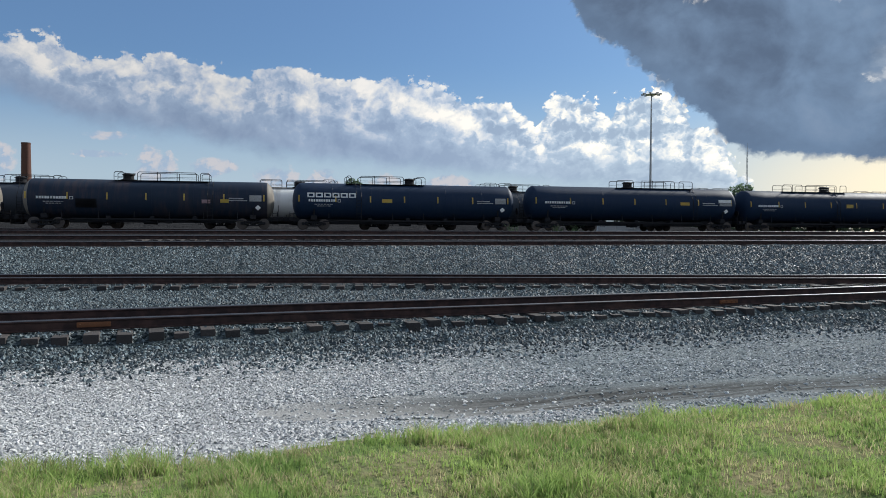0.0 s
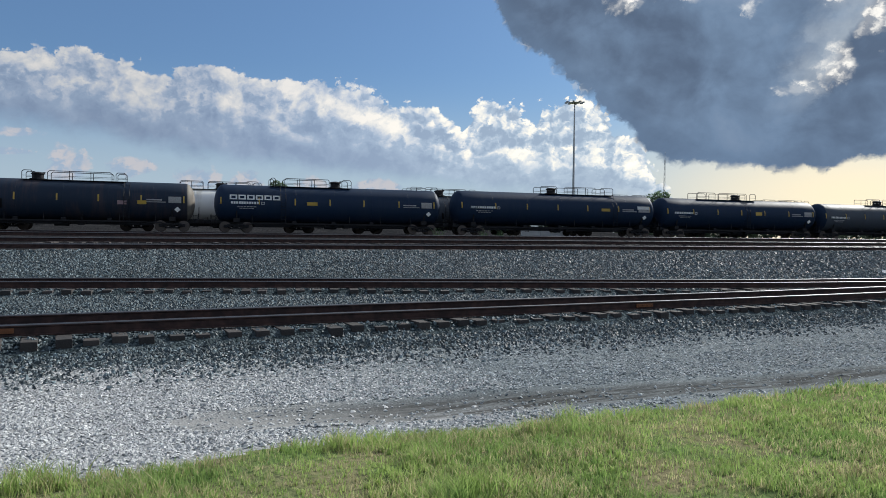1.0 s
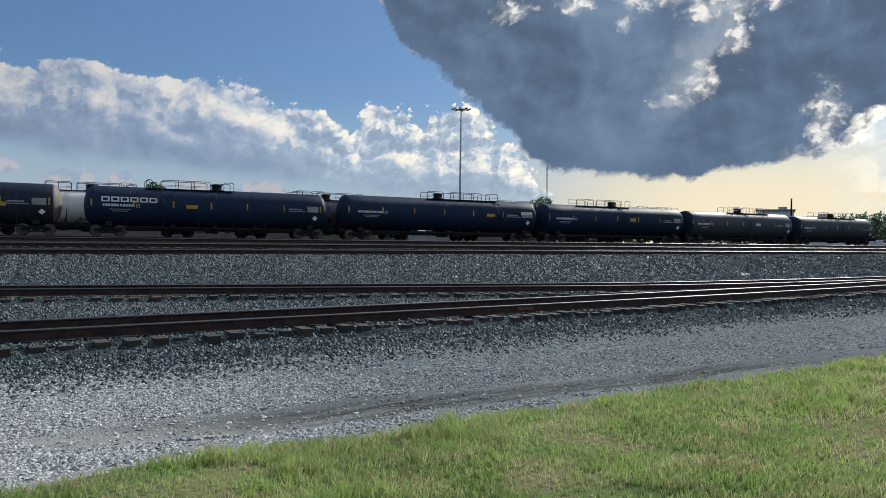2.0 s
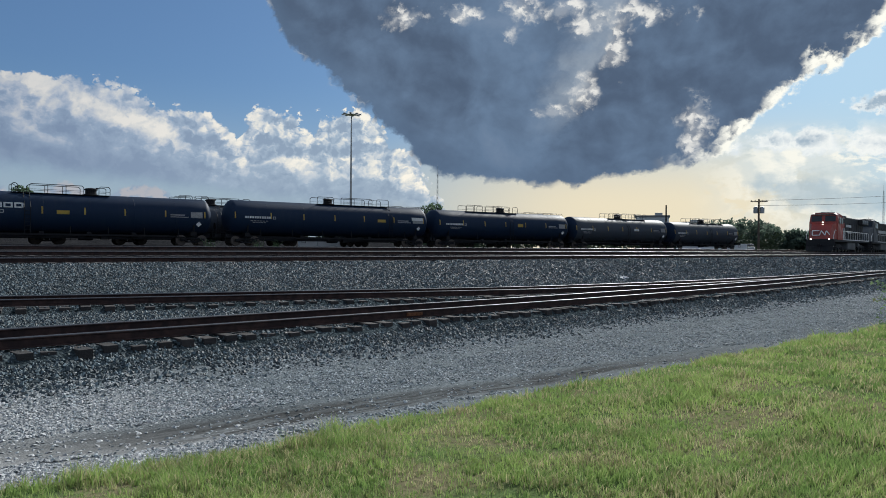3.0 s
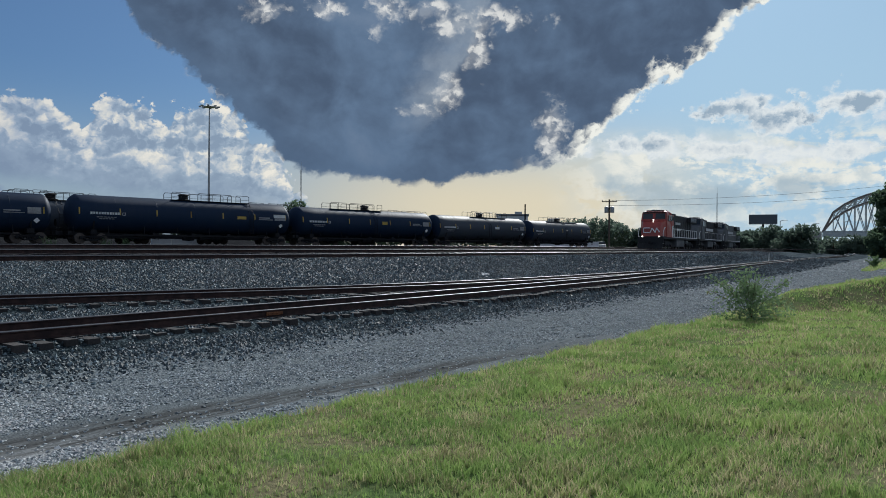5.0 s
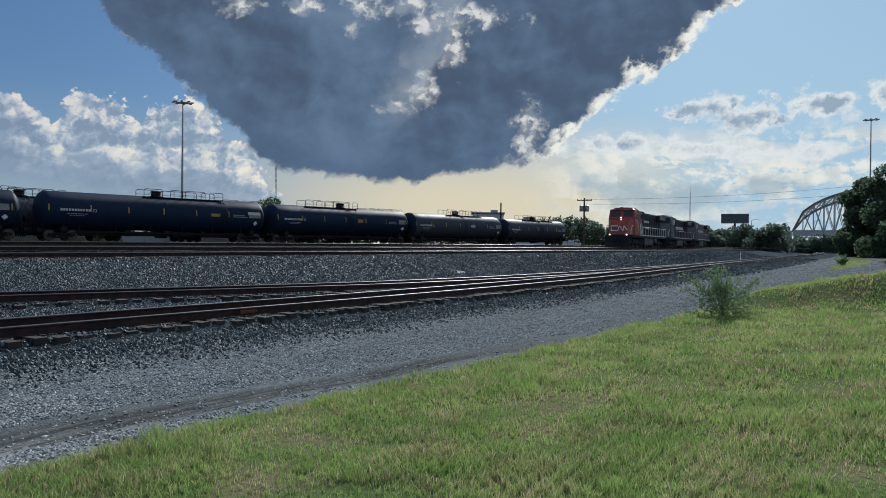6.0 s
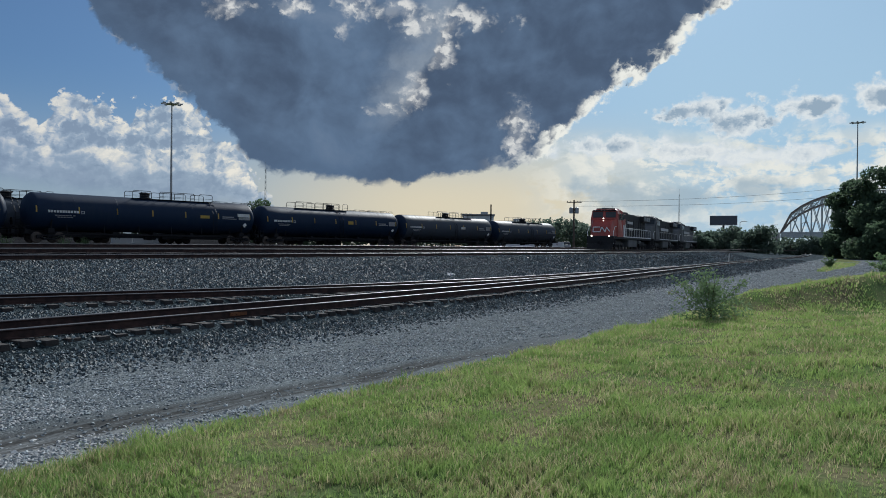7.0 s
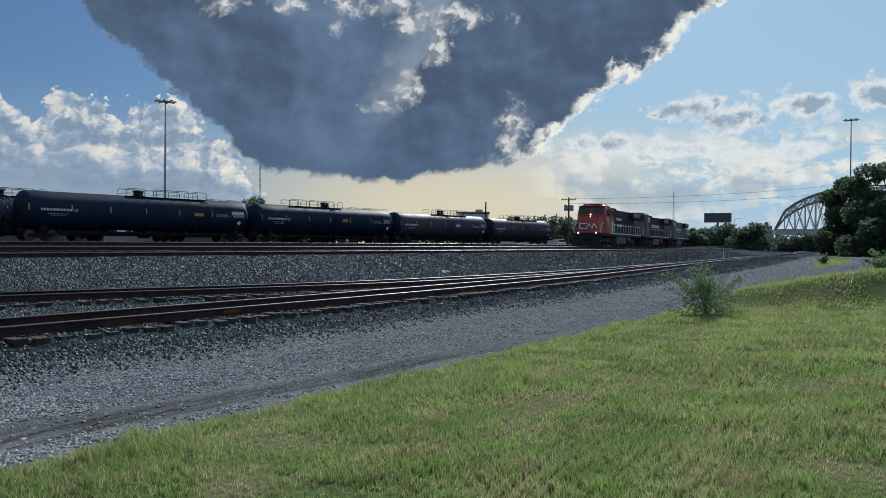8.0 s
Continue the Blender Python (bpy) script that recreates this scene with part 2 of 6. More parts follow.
def paint(name, color, dirt=(0.09, 0.08, 0.07), rough=0.45, metal=0.0, scale=1.2, wear=0.35):
    """Painted or plain surface with grime at two scales."""
    def build(g, b):
        p = place(g)
        broad, grain = g.noise(p, scale, 5), g.noise(p, scale * 14, 4)
        f = g.m("MULTIPLY", g.step(g.m("ADD", g.m("MULTIPLY", broad, 0.7), g.m("MULTIPLY", grain, 0.3)), 0.40, 0.72), wear)
        g.put(b.inputs["Base Color"], g.mix(f, color, dirt))
        g.put(b.inputs["Roughness"], g.m("MULTIPLY_ADD", broad, 0.3, rough - 0.15))
        b.inputs["Metallic"].default_value = metal
        b.inputs["Specular IOR Level"].default_value = 0.5 if rough < 0.55 else 0.15
        bump(g, b, grain, 0.08, 0.01)
    return surface(name, build)


def streaked(name, color, streak, rough=0.33, amount=0.5):
    """Tank paint with rain streaks running down and soot."""
    def build(g, b):
        p = place(g)
        mp = g.node("ShaderNodeMapping")
        g.put(mp.inputs[0], p)
        mp.inputs["Scale"].default_value = (3.0, 0.35, 0.35)
        runs, broad = g.noise(mp.outputs[0], 1.0, 5, 0.65), g.noise(p, 0.35, 4)
        f = g.m("MULTIPLY", g.step(g.m("MULTIPLY", runs, broad), 0.2, 0.36), amount)
        g.put(b.inputs["Base Color"], g.mix(f, color, streak))
        g.put(b.inputs["Roughness"], g.m("MULTIPLY_ADD", runs, 0.25, rough))
        b.inputs["Specular IOR Level"].default_value = 0.12
        bump(g, b, g.noise(p, 0.6, 3), 0.06, 0.05)
    return surface(name, build)


def stone_look(name, dark, light, scale=22.0, depth=0.9, tone=0.5):
    """Crushed stone: cells of several greys, with sandier patches."""
    def build(g, b):
        p = place(g)
        cells = g.voronoi(p, scale, "Color")
        sep = g.node("ShaderNodeSeparateColor")
        g.put(sep.inputs[0], cells)
        cell = sep.outputs[0]
        patch = g.step(g.noise(p, 0.45, 5), 0.35, 0.68)
        f = g.m("ADD", g.m("MULTIPLY", g.m("POWER", cell, 1.6), 0.75), g.m("MULTIPLY", patch, tone * 0.5))
        g.put(b.inputs["Base Color"], g.mix(f, dark, light))
        b.inputs["Roughness"].default_value = 0.85
        b.inputs["Specular IOR Level"].default_value = 0.0
        bump(g, b, g.m("ADD", g.m("MULTIPLY", g.voronoi(p, scale), -1.0), g.m("MULTIPLY", cell, 0.5)), depth, 0.04)
    return surface(name, build)


def road_look():
    """Service road: pale dusty gravel, greyer along the yard, with a damp wheel track worn into it."""
    def build(g, b):
        p = place(g)
        sep = g.node("ShaderNodeSeparateXYZ")
        g.put(sep.inputs[0], p)
        x, y = sep.outputs[0], sep.outputs[1]
        hue = g.node("ShaderNodeSeparateColor")
        g.put(hue.inputs[0], g.voronoi(p, 34.0, "Color"))
        cell = hue.outputs[0]
        wave = g.m("SUBTRACT", g.noise(p, 0.6, 5), 0.5)
        f = g.m("MULTIPLY_ADD", g.m("POWER", cell, 1.5), 0.7, g.m("MULTIPLY", g.noise(p, 0.45, 5), 0.4))
        pale = g.mix(f, (0.13, 0.135, 0.138), (0.40, 0.405, 0.40))
        grey = g.mix(f, (0.075, 0.088, 0.094), (0.24, 0.265, 0.275))
        col = g.mix(g.step(g.m("MULTIPLY_ADD", wave, 6.0, x), 0.5, 6.5), pale, grey)
        lanes = g.node("ShaderNodeMapping")
        g.put(lanes.inputs[0], p)
        lanes.inputs["Rotation"].default_value, lanes.inputs["Scale"].default_value = (0, 0, radians(4)), (0.06, 0.9, 1.0)
        col = g.mix(g.step(g.noise(lanes.outputs[0], 1.0, 6, 0.65), 0.42, 0.68, 0.0, 0.55), col, (0.10, 0.112, 0.12))
        line = g.m("MULTIPLY", g.ramp(g.m("DIVIDE", g.m("ADD", x, 4.0), 64.0), [((u + 4) / 64, v / 10) for u, v in RUT]), 10.0)
        long = g.node("ShaderNodeMapping")
        g.put(long.inputs[0], p)
        long.inputs["Rotation"].default_value, long.inputs["Scale"].default_value = (0, 0, radians(7)), (0.5, 5.0, 1.0)
        drag = g.m("SUBTRACT", g.noise(long.outputs[0], 1.6, 6, 0.6), 0.5)
        off = g.m("ADD", g.m("SUBTRACT", y, line), g.m("MULTIPLY_ADD", wave, 0.3, g.m("MULTIPLY", drag, 0.55)))
        dust = g.m("MULTIPLY", g.step(g.m("ABSOLUTE", g.m("ADD", off, 0.35)), 0.95, 0.25), g.step(drag, -0.18, 0.05))
        col = g.mix(g.m("MULTIPLY", dust, 0.6), col, g.mix(g.step(x, 0.0, 7.0), (0.33, 0.325, 0.315), (0.17, 0.178, 0.18)))
        damp = g.m("MULTIPLY", g.step(g.m("ABSOLUTE", off), 0.72, 0.28), g.m("MULTIPLY", g.step(x, 1.0, 4.5), g.step(x, 17.0, 9.0)))
        col = g.mix(g.m("MULTIPLY", damp, g.step(drag, -0.16, 0.1, 0.35, 0.95)), col, g.mix(cell, (0.036, 0.037, 0.037), (0.068, 0.068, 0.066)))
        g.put(b.inputs["Base Color"], col)
        b.inputs["Roughness"].default_value = 0.85
        b.inputs["Specular IOR Level"].default_value = 0.0
        flat = g.m("SUBTRACT", 1.0, g.m("MAXIMUM", g.m("MULTIPLY", dust, 0.7), damp))
        bump(g, b, g.m("MULTIPLY", g.m("MULTIPLY_ADD", cell, 0.5, g.m("MULTIPLY", g.voronoi(p, 34.0), -1.0)), flat), 0.5, 0.035)
    return surface("service_road_gravel", build)


def island_stone(name, dark, light, shine=0.25):
    def build(g, b):
        r = g.node("ShaderNodeNewGeometry").outputs["Random Per Island"]
        p = place(g)
        f = g.m("ADD", g.m("MULTIPLY", g.m("POWER", r, 3.0), 0.85), g.m("MULTIPLY", g.noise(p, 0.5, 4), 0.25))
        g.put(b.inputs["Base Color"], g.mix(f, dark, light))
        g.put(b.inputs["Roughness"], g.m("MULTIPLY_ADD", r, 0.25, 0.75 - shine * 0.6))
        b.inputs["Specular IOR Level"].default_value = shine
    return surface(name, build)


def leafy(name, a, c, dry=(0.25, 0.22, 0.09), dry_part=0.15, through_light=0.35, patch=0.5, thatch=None):
    def build(g, b):
        r = g.node("ShaderNodeNewGeometry").outputs["Random Per Island"]
        p = place(g)
        f = g.m("MULTIPLY_ADD", g.step(g.noise(p, patch, 4), 0.35, 0.65), 0.5, g.m("MULTIPLY", r, 0.5))
        col = g.mix(f, a, c)
        chance = g.m("FRACT", g.m("MULTIPLY", r, 37.7))
        old = g.step(g.m("ADD", g.m("MULTIPLY", chance, 0.5), g.noise(p, patch * 2.6, 5)), 1.02 - dry_part, 1.12 - dry_part)
        col = g.mix(old, col, dry)
        if thatch:
            brown = g.m("MULTIPLY", g.step(g.noise(p, 2.3, 6, 0.65), 0.5, 0.62), g.step(g.m("FRACT", g.m("MULTIPLY", r, 91.3)), 0.25, 0.6))
            col = g.mix(g.m("MULTIPLY", brown, 0.75), col, thatch)
        g.put(b.inputs["Base Color"], col)
        b.inputs["Roughness"].default_value = 0.6
        b.inputs["Specular IOR Level"].default_value = 0.12
        tr = g.node("ShaderNodeBsdfTranslucent")
        g.put(tr.inputs[0], col)
        mx = g.node("ShaderNodeMixShader")
        mx.inputs[0].default_value = through_light
        g.t.links.new(b.outputs[0], mx.inputs[1])
        g.t.links.new(tr.outputs[0], mx.inputs[2])
        out = [n for n in g.t.nodes if n.bl_idname == "ShaderNodeOutputMaterial"][0]
        g.t.links.new(mx.outputs[0], out.inputs[0])
    return surface(name, build)


# Far leaves, paler and bluer: distance haze is put into their colour.
def hazy_leaf_colors():
    return leafy("hazy_leaf", (0.08, 0.115, 0.09), (0.115, 0.155, 0.115), (0.12, 0.15, 0.10), 0.02, 0.62)


def soil(name, green, earth):
    def build(g, b):
        p = place(g)
        f = g.step(g.m("ADD", g.noise(p, 0.9, 6), g.m("MULTIPLY", g.noise(p, 9.0, 4), 0.4)), 0.55, 0.85)
        g.put(b.inputs["Base Color"], g.mix(f, green, earth))
        b.inputs["Roughness"].default_value = 0.9
        b.inputs["Specular IOR Level"].default_value = 0.0
        bump(g, b, g.noise(p, 14.0, 5), 0.8, 0.05)
    return surface(name, build)


def glow(name, color, power):
    def build(g, b):
        b.inputs["Base Color"].default_value = (*color, 1)
        b.inputs["Emission Color"].default_value = (*color, 1)
        b.inputs["Emission Strength"].default_value = power
    return surface(name, build)


def wood(name, dark, light):
    def build(g, b):
        p = place(g)
        mp = g.node("ShaderNodeMapping")
        g.put(mp.inputs[0], p)
        mp.inputs["Scale"].default_value = (9.0, 0.8, 9.0)
        rnd = g.node("ShaderNodeObjectInfo").outputs["Random"]
        grain = g.noise(mp.outputs[0], 3.0, 6, 0.7)
        f = g.m("MULTIPLY_ADD", rnd, 0.55, g.m("MULTIPLY", grain, 0.45))
        g.put(b.inputs["Base Color"], g.mix(f, dark, light))
        b.inputs["Roughness"].default_value = 0.85
        bump(g, b, grain, 0.5, 0.02)
    return surface(name, build)


def rail_steel():
    """Rust-brown rail."""
    def build(g, b):
        p = place(g)
        f = g.step(g.noise(p, 5.0, 5), 0.35, 0.7)
        g.put(b.inputs["Base Color"], g.mix(f, (0.022, 0.014, 0.014), (0.052, 0.029, 0.025)))
        b.inputs["Roughness"].default_value = 0.75
        b.inputs["Specular IOR Level"].default_value = 0.2
        bump(g, b, g.noise(p, 60.0, 4), 0.3, 0.004)
    return surface("rusty_rail", build)


RAIL = rail_steel()
RAIL_TOP = paint("polished_rail_top", (0.12, 0.123, 0.132), (0.06, 0.05, 0.047), 0.52, 1.0, 3.0, 0.4)
TIE = wood("weathered_tie", (0.010, 0.010, 0.011), (0.046, 0.038, 0.036))
BALLAST = stone_look("ballast", (0.012, 0.018, 0.021), (0.085, 0.105, 0.115), 18.0)
SERVICE_ROAD = road_look()
STONE_DARK = island_stone("ballast_stone", (0.009, 0.016, 0.020), (0.168, 0.215, 0.236), 0.34)
STONE_PALE = island_stone("gravel_stone", (0.22, 0.228, 0.232), (0.52, 0.53, 0.53))
SOIL = soil("turf_soil", (0.10, 0.145, 0.055), (0.17, 0.155, 0.09))
GRASS = leafy("grass_blade", (0.145, 0.25, 0.07), (0.36, 0.465, 0.145), (0.46, 0.42, 0.24), 0.19, 0.5, 0.7, (0.21, 0.185, 0.10))
LEAF = leafy("tree_leaf", (0.065, 0.10, 0.062), (0.11, 0.16, 0.095), (0.10, 0.13, 0.05), 0.02, 0.6)
HAZY_LEAF = hazy_leaf_colors()
# Leaf colour darkened to stand in for the dark beneath the cars.
DARKENED_LEAF = leafy("darkened_leaf", (0.03, 0.045, 0.025), (0.05, 0.07, 0.04), (0.06, 0.06, 0.04), 0.05, 0.1)
RUST = paint("fresh_rust", (0.15, 0.065, 0.032), (0.07, 0.04, 0.028), 0.8, 0, 9.0, 0.6)
FAR_BALLAST = stone_look("far_yard_ballast", (0.022, 0.029, 0.034), (0.105, 0.126, 0.138), 5.0, 0.9, 0.9)
# Yard ballast: darkness of rail sides and gaps under cars put into its colour.
YARD_DARK = stone_look("darkened_yard_ballast", (0.010, 0.011, 0.013), (0.045, 0.045, 0.047), 14.0)
STONE_MID = island_stone("grey_road_stone", (0.10, 0.118, 0.125), (0.42, 0.46, 0.475), 0.2)
BUSH_LEAF = leafy("bush_leaf", (0.12, 0.19, 0.09), (0.20, 0.28, 0.14), (0.2, 0.2, 0.1), 0.05, 0.45)
BARK = paint("bark", (0.07, 0.052, 0.038), (0.03, 0.025, 0.02), 0.9, 0.0, 2.0, 0.6)
# Blacks tinted navy: blue sky sheen and haze are put into the paint.
TANK_BLACK = streaked("tank_black", (0.010, 0.022, 0.048), (0.020, 0.031, 0.052), 0.45)
TANK_RUST = streaked("tank_sooty", (0.014, 0.023, 0.040), (0.050, 0.040, 0.044), 0.45, 0.6)
TANK_WHITE = streaked("tank_white", (0.62, 0.62, 0.60), (0.34, 0.31, 0.27), 0.35)
# Grey paint of the second row; also carries the end cars' sheen.
TANK_GREY = streaked("tank_grey", (0.05, 0.06, 0.075), (0.06, 0.06, 0.065), 0.42)
HEAD_TAN = streaked("dusty_tank_head", (0.17, 0.155, 0.135), (0.05, 0.045, 0.04), 0.5)
IRON = paint("black_ironwork", (0.009, 0.010, 0.013), (0.035, 0.029, 0.027), 0.6)
WHEEL = paint("wheel_steel", (0.06, 0.05, 0.045), (0.11, 0.07, 0.05), 0.5, 0.4)
YELLOW = paint("yellow_marker", (0.66, 0.46, 0.08), (0.45, 0.33, 0.1), 0.45)
WHITE = paint("white_stencil", (0.92, 0.92, 0.90), (0.3, 0.3, 0.28), 0.5, 0, 6.0, 0.3)
FAINT = paint("grey_stencil", (0.5, 0.5, 0.5), (0.1, 0.1, 0.1), 0.5, 0, 9.0, 0.5)
PINK = paint("faded_placard", (0.55, 0.38, 0.40), (0.4, 0.35, 0.35), 0.5)
GALV = paint("galvanised_steel", (0.33, 0.34, 0.35), (0.18, 0.17, 0.16), 0.5, 0.6)
BRICK = paint("chimney_brick", (0.085, 0.042, 0.034), (0.05, 0.032, 0.028), 0.85, 0, 3.0, 0.6)
RED = paint("locomotive_red", (0.34, 0.046, 0.032), (0.13, 0.05, 0.04), 0.4, 0, 0.8, 0.5)
LOCO_BLACK = paint("locomotive_black", (0.022, 0.023, 0.026), (0.06, 0.054, 0.05), 0.62)
LOCO_GREY = paint("locomotive_grey", (0.12, 0.125, 0.13), (0.07, 0.065, 0.06), 0.6)
GLASS = paint("dark_cab_glass", (0.02, 0.025, 0.03), (0.05, 0.05, 0.05), 0.12)
LAMP = glow("lit_headlight", (1.0, 0.86, 0.70), 2.0)
CONCRETE = paint("concrete", (0.36, 0.35, 0.33), (0.2, 0.19, 0.18), 0.8, 0, 0.4)
SIDING = paint("pale_siding", (0.55, 0.57, 0.58), (0.4, 0.4, 0.4), 0.6, 0, 0.2)
ROOFING = paint("grey_roofing", (0.20, 0.21, 0.22), (0.1, 0.1, 0.1), 0.7, 0, 0.2)
TRUSS_PAINT = paint("rusty_bridge_paint", (0.24, 0.20, 0.18), (0.13, 0.10, 0.09), 0.7, 0, 0.6)
DECK_PAINT = paint("pale_bridge_steel", (0.42, 0.45, 0.46), (0.25, 0.24, 0.22), 0.6, 0, 0.4)
BOARD = paint("dark_billboard_back", (0.09, 0.10, 0.13), (0.10, 0.09, 0.08), 0.7)
POLE_WOOD = paint("grey_pole_wood", (0.12, 0.095, 0.075), (0.07, 0.055, 0.045), 0.85, 0, 2.0)
PAPER = paint("litter_paper", (0.75, 0.75, 0.74), (0.5, 0.48, 0.45), 0.7)

# ---- mesh helpers ----


def part(name, bm, material, parent=None, label=""):
    """Link a bmesh as one mesh object, under a thing or a part if given."""
    me = bpy.data.meshes.new(name)
    bm.to_mesh(me)
    bm.free()
    for mat in material if isinstance(material, (list, tuple)) else (material,):
        me.materials.append(mat)
    ob = new(name, me)
    if parent is not None:
        ob.parent = parent
    return tagged(ob, label)


def thing(name, m, label, category, group="", kind=""):
    ob = new(name)
    ob.empty_display_size = 0.3
    ob.matrix_world = m
    return tagged(ob, label, category, group, kind)


def add_box(bm, c, s, bevel=0.0, rot=None, mat=0):
    m = Matrix.Translation(c) @ (rot.to_4x4() if rot else Matrix()) @ Matrix.Diagonal((*s, 1))
    made = bmesh.ops.create_cube(bm, size=1.0, matrix=m)["verts"]
    faces = {f for v in made for f in v.link_faces}
    for f in faces:
        f.material_index = mat
    if bevel:
        edges = list({e for v in made for e in v.link_edges})
        res = bmesh.ops.bevel(bm, geom=edges, offset=bevel, segments=2, profile=0.7, affect="EDGES")
        for f in res["faces"]:
            f.material_index = mat


def add_rod(bm, a, b, r, sides=6, r2=None, mat=0):
    a, b = Vector(a), Vector(b)
    d = b - a
    m = Matrix.Translation((a + b) / 2) @ d.to_track_quat("Z", "Y").to_matrix().to_4x4()
    made = bmesh.ops.create_cone(bm, cap_ends=True, segments=sides, radius1=r, radius2=r if r2 is None else r2, depth=d.length, matrix=m)["verts"]
    for f in {f for v in made for f in v.link_faces}:
        f.material_index = mat


def add_path(bm, pts, r, sides=6):
    for a, b in zip(pts, pts[1:]):
        add_rod(bm, a, b, r, sides)


def add_lathe(bm, prof, axis="X", seg=32, smooth=True, mat=0):
    """Turn a profile of (along, radius) about an axis."""
    rings = []
    for s, r in prof:
        ring = []
        for k in range(seg):
            a = 2 * math.pi * k / seg
            u, v = r * math.cos(a), r * math.sin(a)
            ring.append(bm.verts.new({"X": (s, u, v), "Y": (u, s, v), "Z": (u, v, s)}[axis]))
        rings.append(ring)
    for p, q in zip(rings, rings[1:]):
        for k in range(seg):
            f = bm.faces.new((p[k], p[(k + 1) % seg], q[(k + 1) % seg], q[k]))
            f.smooth, f.material_index = smooth, mat
    for ring in (rings[0], rings[-1]):
        f = bm.faces.new(ring)
        f.material_index = mat
    bmesh.ops.recalc_face_normals(bm, faces=bm.faces)


def curve(*pts):
    """A smooth function through (x, y) pairs."""
    xs, ys = np.array([p[0] for p in pts], float), np.array([p[1] for p in pts], float)
    sl = np.gradient(ys, xs)

    def f(x):
        x = np.asarray(x, float)
        i = np.clip(np.searchsorted(xs, x) - 1, 0, len(xs) - 2)
        h = xs[i + 1] - xs[i]
        t = np.clip((x - xs[i]) / h, 0, 1)
        a, b = t * t * (3 - 2 * t), t * (1 - t)
        y = ys[i] * (1 - a) + ys[i + 1] * a + h * b * (sl[i] * (1 - t) - sl[i + 1] * t)
        return y + np.where(x < xs[0], (x - xs[0]) * sl[0], 0) + np.where(x > xs[-1], (x - xs[-1]) * sl[-1], 0)
    return f


# ---- the lie of the land ----
GAUGE = 1.5
siding_near = curve((-60, 15.4), (-20, 13.8), (0, 13.05), (9, 12.68), (18, 12.33), (30, 12.2), (55, 13.3), (75, 14.3), (100, 15.25), (130, 16.1), (165, 16.5), (200, 17.4), (240, 20), (300, 26.4), (340, 34), (380, 46))
branch_near = curve((-60, 27), (-20, 24.6), (-3, 21.8), (4, 20.2), (12, 17.9), (21, 15.5), (30, 14.6), (42, 14.12), (56, 14.2), (75, 14.6))
main_near = curve((-80, 42), (-20, 34.8), (0, 32), (30, 27.4), (50, 24.2), (65, 22.4), (80, 22.2), (110, 24.2), (145, 27.4), (260, 38.5))
through_near = curve((-80, 46.2), (-20, 39), (0, 36.2), (30, 31.6), (50, 28.3), (65, 26), (80, 26.35), (110, 29.05), (145, 32.2), (260, 42.5))
grass_edge = curve((-60, 9), (-12, 7.1), (-3, 6.4), (-0.8, 6.15), (0.9, 5.75), (1.6, 5.9), (2.9, 5.65), (4.3, 5.6), (7.8, 5.45), (11.3, 5.2), (15, 5.05), (22, 4.6), (30, 3.9), (45, 2.0), (61, 0.4), (100, -2), (200, -7), (400, -20))


rut_line = curve(*RUT)


def rut_at(x, y):
    """How deep in the worn wheel track a place lies, 0 to 1."""
    if not 0.5 < x < 55:
        return 0.0
    d = abs(y - float(rut_line(x)) - 0.06 * noise.noise((x * 0.9, 0, 3))) / (0.6 + 0.12 * noise.noise((x * 1.3, 1, 6)))
    return max(0.0, 1.0 - d * d * 0.6) * min(1.0, (x - 0.5) / 3, max(0.0, (17 - x) / 7))


def far_rise(x):
    """How the near tracks and the road climb far along the yard."""
    return np.interp(x, [170, 200, 240, 300, 340, 600], [0.0, 0.09, 0.32, 0.86, 1.3, 1.4])


def island(x, y):
    """Strip of grass between the road and the tracks."""
    return 75 < x < 205 and float(np.interp(x, [75, 104, 150, 205], [4.9, 3.75, 4.4, 10.5])) < y < 5.7 + (x - 78) * 0.042


def car_row(x):
    return 65.3 - 0.17 * x


def main_head(x):
    return 1.66 - 0.017 * np.clip(main_near(x), 20, 34)


def branch_tie(x):
    return np.interp(x, [-20, 0, 12, 30, 50], [0.2, 0.17, 0.12, 0.03, 0.0])


@functools.lru_cache(maxsize=None)
def station(k):
    """Cross-section of the ground at x = k / 8: its edges and its profile."""
    x = k / 8
    e, a, b, m = float(grass_edge(x)), float(siding_near(x)), float(branch_near(x)), float(main_near(x))
    b = max(b, a + 2.1)
    t2 = float(branch_tie(x)) - 0.035
    h = float(main_head(x)) - 0.24
    up = float(far_rise(x))
    # rise added behind the second row, so dark ground shows under the cars
    back = 2.0 * min(1.0, max(0.0, (100 - x) / 30))
    ys = [-400, -60, -12, 0, e - 1.2, e, e + 1.2, a - 3.6, a - 1.6, a - 0.66, a - 0.38, a + 2.1, max(b - 0.66, a + 2.15), max(b - 0.4, a + 2.2), b + 2.0, m - 2.6, m - 0.9, m + 2.6, m + 4.6, m + 9, m + 20, 74, 96, 140, 4000]
    zs = [0.2, 0.2, 0.2, 0.1, -0.02, -0.16, -0.25, -0.34, -0.30, -0.19, -0.025, -0.025, t2 - 0.12, t2, t2, h - 0.2, h, h, h + 0.19, h + 0.38, 1.42, 1.42, 1.25 + back, 1.25 + back, 1.25 + back]
    zs = [z + up for z in zs[:12]] + zs[12:]
    return e, a, m, ys, zs


def lines(x):
    """Grass edge, siding and main track at x."""
    return station(round(x * 8))[:3]


